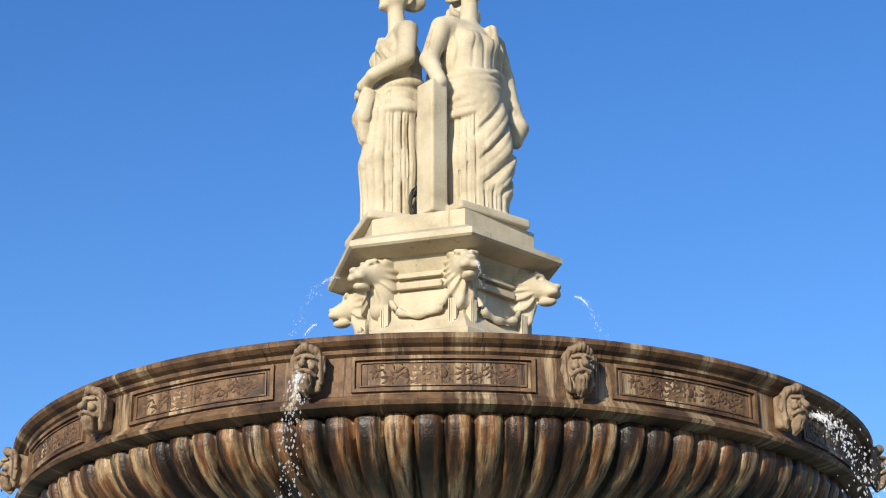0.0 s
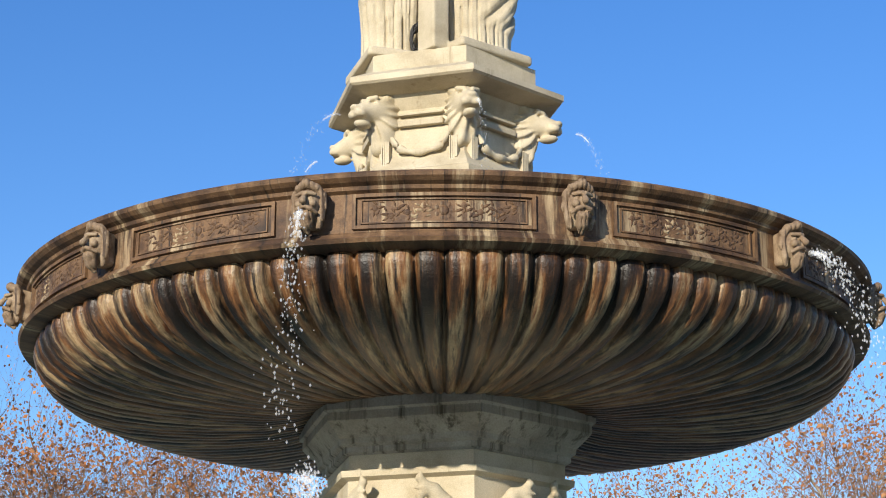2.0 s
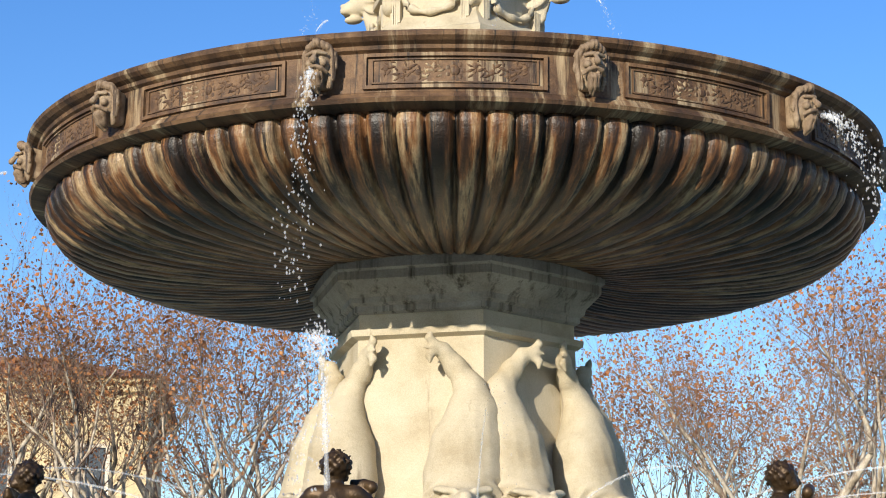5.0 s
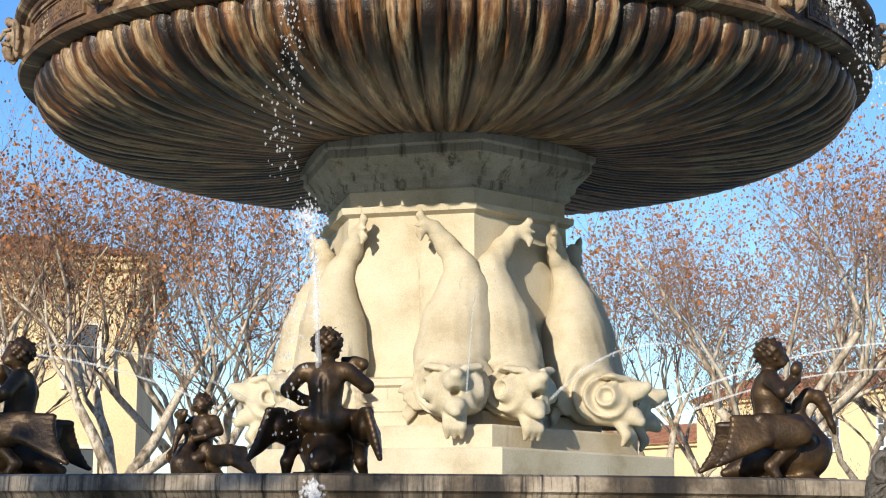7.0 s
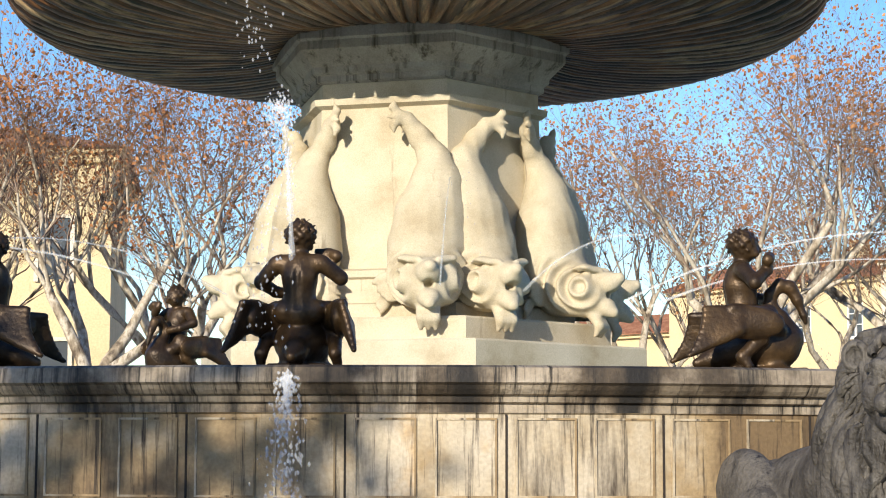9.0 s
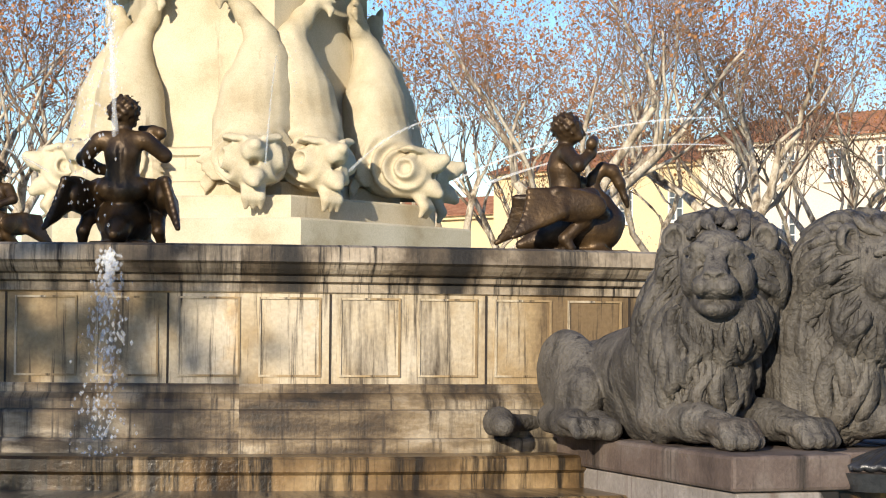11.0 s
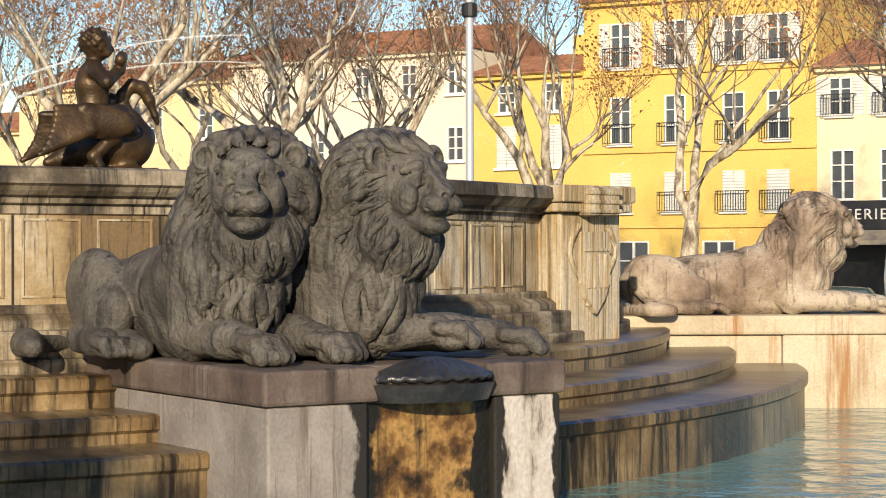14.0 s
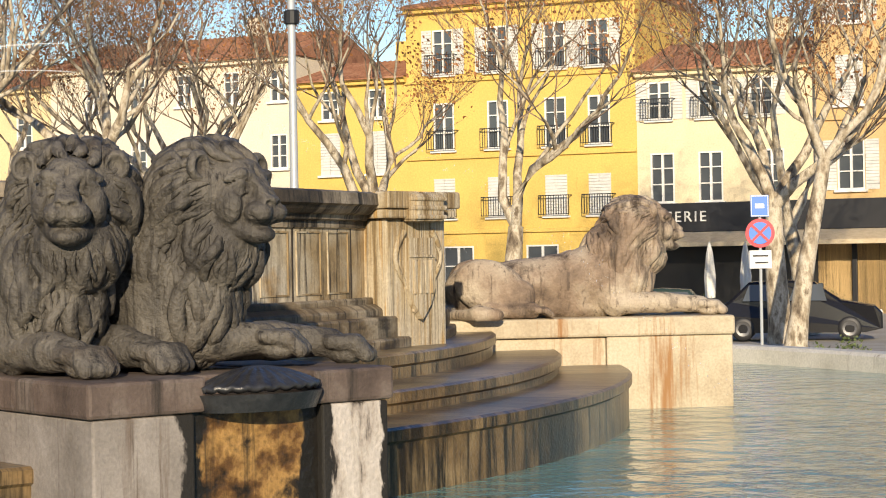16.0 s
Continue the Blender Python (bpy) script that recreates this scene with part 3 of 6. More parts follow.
        for s in (-1, 1):
            face = join(face, lump(P, 0.09, 0.135 * s, -0.09, (0.085, 0.055, 0.10)), 0.04)
            face = join(face, rod(P, at(0.15, 0.028 * s, 0.05), at(0.275, 0.026 * s, -0.062), 0.042, 0.034), 0.02)
            face = join(face, rod(P, at(0.02, 0.10 * s, -0.19), at(0.17, 0.055 * s, -0.225), 0.055, 0.05), 0.03)
        face = join(face, rod(P, at(0.10, 0, -0.11), at(0.23, 0, -0.125), 0.10, 0.075), 0.03)
        for s in (-1, 1):
            face = cut(face, lump(P, 0.195, 0.105 * s, -0.004, (0.070, 0.062, 0.040)), 0.008)
            face = join(face, lump(P, 0.132, 0.100 * s, -0.004, (0.034, 0.038, 0.027)), 0.002)
            face = join(face, chain(P, [at(0.172, 0.055 * s, 0.000) + (0.012,), at(0.168, 0.100 * s, 0.030) + (0.015,), at(0.125, 0.150 * s, 0.006) + (0.012,)], 0.006), 0.006)
            face = join(face, chain(P, [at(0.172, 0.058 * s, -0.018) + (0.010,), at(0.160, 0.102 * s, -0.034) + (0.011,), at(0.122, 0.148 * s, -0.012) + (0.010,)], 0.006), 0.006)
            face = join(face, chain(P, [at(0.170, 0.040 * s, 0.055) + (0.030,), at(0.155, 0.10 * s, 0.070) + (0.028,), at(0.10, 0.155 * s, 0.045) + (0.022,)], 0.01), 0.012)
            face = join(face, lump(P, 0.248, 0.056 * s, -0.132, (0.082, 0.064, 0.058)), 0.012)
            for k in range(3):
                face = cut(face, rod(P, at(0.325 - 0.012 * k, 0.055 * s, -0.115 - 0.022 * k), at(0.22, 0.128 * s, -0.135 - 0.024 * k), 0.006), 0.006)
        face = join(face, lump(P, 0.295, 0, -0.072, (0.040, 0.066, 0.030)), 0.008)
        face = join(face, lump(P, 0.195, 0, -0.245, (0.085, 0.080, 0.045)), 0.012)
        for s in (-1, 1):
            face = cut(face, lump(P, 0.328, 0.034 * s, -0.086, (0.024, 0.018, 0.013)), 0.005)
            face = cut(face, rod(P, at(0.345, 0, -0.168), at(0.20, 0.125 * s, -0.228), 0.014, 0.020), 0.006)
        face = cut(face, rod(P, at(0.338, 0, -0.098), at(0.335, 0, -0.170), 0.009), 0.006)
        face = cut(face, rod(P, at(0.16, 0, 0.13), at(0.175, 0, 0.06), 0.008, 0.012), 0.01)
        d = join(d, face + 0.003 * wob(P, 50, seed + 4), 0.010)
        for s in (-1, 1):
            ear = lump(P, -0.03, 0.225 * s, 0.115, (0.05, 0.075, 0.085))
            ear = cut(ear, lump(P, 0.015, 0.232 * s, 0.112, (0.045, 0.045, 0.055)), 0.012)
            d = join(d, ear, 0.012)
        return np.maximum(d, -z)

    return f, pelt, ruff, breast, hc, np.array((fx, fy, 0.0), np.float32), np.array((-fy, fx, 0.0), np.float32)


def lion(label, at, facing, head_turn, paws, material, h, seed, back=0.0, nod=0.0, tall=1.0):
    f, pelt, ruff, breast, hc, ahead, left = lion_form(head_turn, paws, back, nod, seed)
    up = np.array((0, 0, 1), np.float32)

    def local(p):
        q = p - hc
        return q @ ahead, q @ left, q[..., 2]

    def mane_flow(p):
        a, l, u = local(p)
        r = np.sqrt(l * l + (u + 0.04) ** 2) + 1e-6
        out = (left * (l / r)[:, None] + up * ((u + 0.04) / r)[:, None])
        near_face = np.exp(-np.maximum(r - 0.17, 0) / 0.10)
        fall = np.clip(0.25 + 3.2 * (r - 0.2), 0.2, 2.0) * np.where(u > 0.14, 0.45, 1.0)
        return out * (0.35 + near_face)[:, None] - up * fall[:, None] - ahead * (0.35 + 0.9 * np.clip(u * 5, 0, 1))[:, None]

    def off_face(p):
        a, l, u = local(p)
        return (u > -0.46) & ~((a > 0.02) & (np.abs(l) < 0.195 - 0.25 * np.maximum(-u - 0.17, 0)) & (u > -0.30) & (u < 0.17))

    def breast_flow(p):
        return -up + left * (0.25 * p[:, 1:2]) + ahead * 0.1

    extra = []
    lo, hi = hc - 0.65, hc + 0.5
    for gap, length, radius, k in ((0.085, 0.46, 0.046, 1), (0.060, 0.32, 0.027, 2), (0.046, 0.22, 0.015, 3)):
        extra.append(hair(pelt, scatter(pelt, lo, hi, 3200, gap, off_face, seed + k), mane_flow, length, radius, seed + k))
    keep = lambda p: (p[:, 0] > -0.12) & (p[:, 2] > 0.14) & (ruff(p) > 0.0)
    extra.append(hair(breast, scatter(breast, (-0.3, -0.4, 0.1), (0.6, 0.4, 0.85), 1800, 0.058, keep, seed + 5), breast_flow, 0.22, 0.022, seed + 5))
    # crest combed back from the brow
    crest = lambda p: (local(p)[2] > 0.125) & (local(p)[0] > -0.12)
    extra.append(hair(pelt, scatter(pelt, lo, hi, 1800, 0.055, crest, seed + 8), lambda p: -ahead * 1.0 + up * 0.2 + left * (1.5 * local(p)[1])[:, None], 0.26, 0.036, seed + 8, inset=0.0))
    me = carve("lion", f, (-1.4 - back, -0.85, -0.03), (1.18, 0.98, 1.36), h, extra)
    return solid("lion_statue", me, material, label=label, category="lion statue", group="lions of the fountain", m=pose(*at, 0, 0, facing - 90) @ Matrix.Diagonal((1, 1, tall, 1)))


# ---- standing figures ----
def robed_form(seed, arm, stele):
    """A robed standing figure, facing -y, 2.85 m high."""
    def f(P):
        x, y, z = P[..., 0], P[..., 1], P[..., 2]
        ang = np.arctan2(x, -y)
        round_ = np.sqrt(x * x + (1.12 * y) ** 2)
        # pleated skirt: straight pleats, or folds that sweep across the legs
        skirt = chain(P, [(0, -0.01, 0.02, 0.31), (0, -0.01, 0.6, 0.285), (0, 0.0, 1.25, 0.27), (0, 0, 1.55, 0.21)], 0.12)
        knee = chain(P, [(0.1, -0.16, 1.05, 0.13), (0.12, -0.26, 0.66, 0.10), (0.1, -0.22, 0.1, 0.09)], 0.05)
        skirt = join(skirt, knee, 0.12)
        drop = np.clip((1.35 - z) / 0.3, 0, 1)
        straight = ang * 13 + 0.5 * wob(P, 3.0, seed)
        sweep = (z - 1.5 * x + 0.35 * wob(P, 2.5, seed)) * 15
        groove = lambda w, t: np.exp(-((np.sin(w) / t) ** 2))
        lines = 0.026 * groove(straight, 0.28) + 0.010 * groove(straight * 2.1 + 1, 0.4)
        if arm:
            part_way = np.clip((z - 0.16 - 0.25 * (0.35 - x)) * 8, 0, 1) * np.clip((x + 0.16) * 10, 0, 1)
            lines = lines * (1 - part_way) + part_way * (0.040 * groove(sweep * 0.62, 0.42) + 0.012 * groove(sweep * 1.5, 0.4) - 0.03)
        d = skirt + lines * drop
        # bodice
        d = join(d, ball(P, (0, 0, 1.76), (0.275, 0.215, 0.32)), 0.08)
        d = join(d, rod(P, (-0.22, 0, 2.03), (0.22, 0, 2.03), 0.105), 0.08)
        for s in (-1, 1):
            d = join(d, ball(P, (0.1 * s, -0.14, 1.86), (0.10, 0.09, 0.10)), 0.04)
        d = d + 0.014 * groove(x * 30 + 0.8 * wob(P, 5, seed + 5), 0.35) * np.clip((2.05 - z) * 6, 0, 1) * np.clip((z - 1.5) * 8, 0, 1)
        # mantle wound about the hips in rolled folds
        for j in range(6):
            zz = 1.14 + 0.078 * j + (0.05 * np.sin(ang + 1.3 * j) if arm == 0 else 0.30 * x + 0.02 * np.sin(2 * ang + j))
            r0 = 0.285 - 0.010 * j
            d = join(d, np.sqrt((round_ - r0) ** 2 + (z - zz) ** 2) - 0.048 - 0.010 * np.sin(3 * ang + 2 * j), 0.010)
        if arm == 0:
            fall = chain(P, [(0.10, -0.29, 1.36, 0.08), (0.12, -0.35, 1.10, 0.085), (0.12, -0.33, 0.88, 0.05)], 0.04)
            fall = join(fall, chain(P, [(-0.05, -0.13, 2.04, 0.05), (0.14, -0.19, 1.86, 0.05), (0.26, -0.02, 1.60, 0.06)], 0.03), 0.02)
        else:
            fall = chain(P, [(0.30, 0.0, 1.62, 0.10), (0.38, 0.04, 1.2, 0.10), (0.40, 0.04, 0.72, 0.07), (0.38, 0.02, 0.45, 0.03)], 0.04)
            fall = join(fall, chain(P, [(0.16, -0.12, 2.06, 0.06), (0.24, -0.10, 1.85, 0.06), (0.28, 0.0, 1.62, 0.07)], 0.03), 0.02)
        d = join(d, fall + 0.016 * groove(x * 40 + 5 * z, 0.35), 0.012)
        # arms
        if arm == 0:
            d = join(d, chain(P, [(-0.30, 0, 2.0, 0.095), (-0.40, -0.02, 1.62, 0.075), (-0.16, -0.28, 1.48, 0.06), (-0.04, -0.32, 1.44, 0.06)], 0.03), 0.03)
            d = join(d, chain(P, [(0.30, 0, 2.0, 0.095), (0.38, -0.04, 1.66, 0.08), (0.22, -0.28, 1.52, 0.06), (0.05, -0.33, 1.48, 0.055)], 0.03), 0.03)
        else:
            d = join(d, chain(P, [(-0.30, 0, 2.0, 0.095), (-0.42, 0.02, 1.62, 0.08), (-0.43, -0.10, 1.40, 0.06), (-0.43, -0.14, 1.32, 0.065)], 0.03), 0.03)
            d = join(d, chain(P, [(0.30, 0, 2.0, 0.095), (0.44, 0.04, 1.70, 0.085), (0.46, -0.04, 1.36, 0.07), (0.44, -0.12, 1.12, 0.10), (0.44, -0.1, 0.98, 0.06)], 0.03), 0.03)
        if stele:
            d = np.minimum(d, slabbox(P, (-0.45, -0.06, 0.66), (0.085, 0.11, 0.66), 0.015))
        # neck, head, hair
        d = join(d, rod(P, (0, 0, 2.08), (0, -0.02, 2.36), 0.085, 0.075), 0.05)
        d = join(d, ball(P, (0, -0.04, 2.52), (0.115, 0.14, 0.165)), 0.03)
        d = join(d, rod(P, (0, -0.17, 2.56), (0, -0.2, 2.49), 0.02, 0.03), 0.02)
        d = join(d, ball(P, (0, -0.13, 2.40), (0.06, 0.05, 0.04)), 0.03)
        hair = join(ball(P, (0, 0.02, 2.58), (0.14, 0.16, 0.15)), ball(P, (0, 0.16, 2.50), (0.09, 0.09, 0.08)), 0.05)
        d = join(d, hair - 0.014 * np.sin(ang * 12 + z * 40) - 0.006, 0.01)
        d = join(d, slabbox(P, (0, 0, 0.03), (0.38, 0.36, 0.06), 0.03), 0.02)
        return np.maximum(d, -z)

    return f


def standing_figures():
    for k, (turn, r, arm, stele) in enumerate(((-72, 0.52, 0, False), (38, 0.46, 1, True), (150, 0.5, 0, False))):
        me = carve("figure", robed_form(3 + 7 * k, arm, stele), (-0.65, -0.5, -0.03), (0.65, 0.5, 2.8), 0.0145)
        p = polar(turn, r, 9.60)
        solid("robed_statue", me, STATUE, label="standing robed figure carved in pale stone" if k != 1 else "standing robed figure resting a hand on a tablet", category="statue", group="figures on the pedestal", m=pose(*p, 0, 0, turn) @ Matrix.Diagonal((1.24, 1.24, 1.15, 1)))


standing_figures()


def coil():
    rows = []
    for i in range(150):
        a = i * 0.42
        rows.append((0.07 * math.cos(a) + 0.01 * math.sin(i * 0.7), 0.02 * math.sin(i * 1.3), 0.22 + 0.20 * math.sin(a) * (0.75 + 0.25 * math.sin(i * 0.09))))
    c = bpy.data.curves.new("coil", "CURVE")
    c.dimensions, c.bevel_depth, c.bevel_resolution = "3D", 0.012, 1
    sp = c.splines.new("POLY")
    sp.points.add(len(rows) - 1)
    for p, r in zip(sp.points, rows):
        p.co = (*r, 1)
    c.materials.append(plain("black_rubber", (0.015, 0.014, 0.013), 0.6))
    ob = new("cable_coil", c)
    ob.matrix_basis = pose(-0.27, 18.42, 9.60)
    tagged(ob, "coil of black cable hung between the figures", "cable")


coil()


# ---- animal heads on the pedestal, faces on the basin ----
def beast_form(P):
    """A long-eared beast's head facing -y."""
    d = ball(P, (0, 0.02, 0.02), (0.15, 0.2, 0.17))
    d = join(d, rod(P, (0, -0.1, 0.0), (0, -0.23, -0.05), 0.115, 0.095), 0.05)
    d = join(d, ball(P, (0, -0.20, -0.165), (0.07, 0.10, 0.045)), 0.02)
    d = join(d, ball(P, (0, -0.315, -0.01), (0.055, 0.035, 0.032)), 0.015)
    for s in (-1, 1):
        d = join(d, chain(P, [(0.10 * s, 0.02, 0.13, 0.05), (0.15 * s, 0.06, 0.23, 0.035), (0.17 * s, 0.1, 0.28, 0.012)], 0.02), 0.02)
        d = cut(d, ball(P, (0.085 * s, -0.14, 0.075), (0.03, 0.04, 0.025)), 0.015)
        d = join(d, rod(P, (0.04 * s, -0.16, 0.11), (0.11 * s, -0.11, 0.12), 0.025), 0.02)
        d = join(d, ball(P, (0.05 * s, -0.265, -0.075), (0.058, 0.07, 0.055)), 0.012)
    d = cut(d, ball(P, (0, -0.30, -0.125), (0.12, 0.11, 0.012)), 0.008)
    mane = chain(P, [(0, 0.12, 0.1, 0.17), (0, 0.1, -0.15, 0.16), (0, 0.06, -0.35, 0.1)], 0.05)
    mane = mane - 0.02 * np.sin(np.arctan2(P[..., 0], P[..., 2]) * 15 + 9 * P[..., 2]) 
    return join(d, mane, 0.03)


def mask_form(P):
    """A bearded face with parted hair, facing -y."""
    x, y, z = P[..., 0], P[..., 1], P[..., 2]
    d = ball(P, (0, 0.02, 0.02), (0.12, 0.13, 0.165))
    d = join(d, rod(P, (0, -0.12, 0.085), (0, -0.185, 0.0), 0.020, 0.036), 0.012)
    for s in (-1, 1):
        d = cut(d, ball(P, (0.055 * s, -0.135, 0.055), (0.040, 0.05, 0.026)), 0.008)
        d = join(d, ball(P, (0.052 * s, -0.088, 0.052), (0.022, 0.022, 0.015)), 0.003)
        d = join(d, rod(P, (0.018 * s, -0.135, 0.095), (0.095 * s, -0.085, 0.088), 0.022, 0.018), 0.008)
        d = join(d, ball(P, (0.07 * s, -0.09, -0.005), (0.04, 0.04, 0.04)), 0.015)
        d = join(d, chain(P, [(0.012 * s, -0.150, -0.050, 0.020), (0.065 * s, -0.130, -0.068, 0.024), (0.105 * s, -0.08, -0.10, 0.018)], 0.008), 0.006)
        lock = chain(P, [(0.085 * s, -0.03, 0.175, 0.045), (0.14 * s, 0.0, 0.10, 0.042), (0.145 * s, 0.01, -0.02, 0.038), (0.125 * s, 0.0, -0.14, 0.036), (0.10 * s, 0.01, -0.22, 0.025)], 0.015)
        d = join(d, lock + 0.012 * np.exp(-((np.sin(x * 75 + 6 * z) / 0.4) ** 2)), 0.006)
    d = join(d, chain(P, [(-0.09, -0.05, 0.165, 0.04), (0, -0.085, 0.205, 0.05), (0.09, -0.05, 0.165, 0.04)], 0.02) + 0.012 * np.exp(-((np.sin(x * 70) / 0.4) ** 2)), 0.008)
    beard = chain(P, [(0, -0.085, -0.13, 0.075), (0, -0.06, -0.20, 0.06), (0, -0.02, -0.27, 0.03)], 0.03)
    d = join(d, beard + 0.014 * np.exp(-((np.sin(x * 80 + 8 * z) / 0.35) ** 2)), 0.006)
    d = cut(d, ball(P, (0, -0.165, -0.092), (0.04, 0.05, 0.020)), 0.006)
    return join(d, slabbox(P, (0, 0.1, -0.03), (0.10, 0.08, 0.18), 0.05), 0.05)


mask_me = carve("mask", mask_form, (-0.23, -0.25, -0.33), (0.23, 0.2, 0.3), 0.0095)
beast_me = carve("beast_head", beast_form, (-0.26, -0.44, -0.5), (0.26, 0.32, 0.34), 0.016)


def relief(width, height, seed):
    """A scrolling leaf band with a rose in its middle, standing out of a panel in the x, z plane."""
    rnd = random.Random(seed)
    bm = bmesh.new()

    def knob(x, z, r, d=0.5):
        m = Matrix.Translation((x, 0, z)) @ Matrix.Diagonal((r, r * d, r, 1))
        bmesh.ops.create_uvsphere(bm, u_segments=7, v_segments=5, radius=1, matrix=m)

    def leaf(x, z, a, ln):
        m = Matrix.Translation((x, 0, z)) @ Matrix.Rotation(a, 4, "Y") @ Matrix.Diagonal((ln, 0.02, ln * 0.33, 1))
        bmesh.ops.create_uvsphere(bm, u_segments=6, v_segments=4, radius=1, matrix=m)

    knob(0, 0, 0.05)
    for i in range(7):
        knob(0.065 * math.cos(i * 0.9), 0.065 * math.sin(i * 0.9), 0.03)
    for s in (-1, 1):
        n = 11
        for i in range(n):
            x = s * (0.12 + (width / 2 - 0.16) * i / n)
            z = 0.045 * math.sin(i * 1.5)
            leaf(x, z, rnd.uniform(-0.5, 0.5), 0.05)
            leaf(x + rnd.uniform(-0.02, 0.02), z + 0.045, rnd.uniform(0.3, 1.4), 0.035)
            leaf(x + rnd.uniform(-0.02, 0.02), z - 0.045, -rnd.uniform(0.3, 1.4), 0.035)
            if i % 3 == 1:
                knob(x, z, 0.035)
    return bm


def frame_bars(w, h, t, d):
    return boxes((-w / 2, w / 2, -d, 0.02, h / 2 - t, h / 2), (-w / 2, w / 2, -d, 0.02, -h / 2, -h / 2 + t), (-w / 2, -w / 2 + t, -d, 0.02, -h / 2 + t, h / 2 - t), (w / 2 - t, w / 2, -d, 0.02, -h / 2 + t, h / 2 - t))


def bend(bm, r):
    """Lays an x, z panel round a circle of radius r; its face looks outwards."""
    for v in bm.verts:
        a, q = v.co.x / r, r - v.co.y
        v.co.x, v.co.y = q * math.sin(a), -q * math.cos(a)
    return bm


def subdivide_long(bm, n=10):
    es = [e for e in bm.edges if e.calc_length() > 0.5]
    if es:
        bmesh.ops.subdivide_edges(bm, edges=es, cuts=n, use_grid_fill=True)
    return bm


def basin_band():
    fm, rm = None, None
    for i in range(12):
        a = 30.0 * i
        m = pose(0, 0, 6.79, 0, 0, a)
        if fm is None:
            ob = part("panel_frame", bend(subdivide_long(frame_bars(1.50, 0.30, 0.03, 0.035)), 4.135), RIM, upper, m=m)
            fm = ob.data
            ob = part("panel_frame", bend(subdivide_long(frame_bars(1.36, 0.21, 0.012, 0.02)), 4.135), RIM, upper, m=m)
            fm2 = ob.data
            ob = part("leaf_relief", bend(relief(1.30, 0.2, 4), 4.13), RIM, upper, "carved leaf scroll", smooth=True, m=m)
            rm = ob.data
        else:
            solid("panel_frame", fm, RIM, upper, m=m)
            solid("panel_frame", fm2, RIM, upper, m=m)
            solid("leaf_relief", rm, RIM, upper, "carved leaf scroll", m=m)
        b = a + 15
        p = Vector((4.27 * math.sin(radians(b)), -4.27 * math.cos(radians(b)), 6.83))
        solid("face_spout", mask_me, FACE, upper, "carved bearded face spout", m=pose(*p, 0, 0, b) @ Matrix.Scale(0.84, 4))


basin_band()


def pedestal_heads():
    ped = bpy.data.objects["statue_pedestal"]
    for i in range(6):
        a = -47 + 60 * i
        p = Vector((0.93 * math.sin(radians(a)), -0.93 * math.cos(radians(a)), 8.98))
        solid("beast_head", beast_me, STATUE, ped, "carved beast head spouting water", m=pose(*p, 0, 0, a))
        # swag, ribbons and tablet on each face
        b = a + 30
        q = pose(0.80 * math.sin(radians(b)), -0.80 * math.cos(radians(b)), 8.75, 0, 0, b)
        tv, tf = [], []
        tube(tv, tf, [(Vector((0.30 * u, -0.03, -0.06 - 0.18 * math.sqrt(max(0, 1 - u * u)))), 0.035 + 0.012 * math.cos(9 * u)) for u in [k / 16 * 2 - 1 for k in range(17)]], 8)
        solid("swag", mesh_of("swag", tv, tf, True), STATUE, ped, m=q)
        part("tablet", boxes((-0.24, 0.24, -0.03, 0.03, 0.17, 0.20), (-0.24, 0.24, -0.035, 0.03, 0.05, 0.12), bevel=0.008), STATUE, ped, m=q)
        for s in (-1, 1):
            bm = bmesh.new()
            for k in range(4):
                box(bm, s * 0.36 - 0.05 + k * 0.02, s * 0.36 - 0.035 + k * 0.024, -0.05, 0.03, -0.42 + 0.03 * k, -0.1, bevel=0.004)
            part("ribbon", bm, STATUE, ped, m=q)


pedestal_heads()


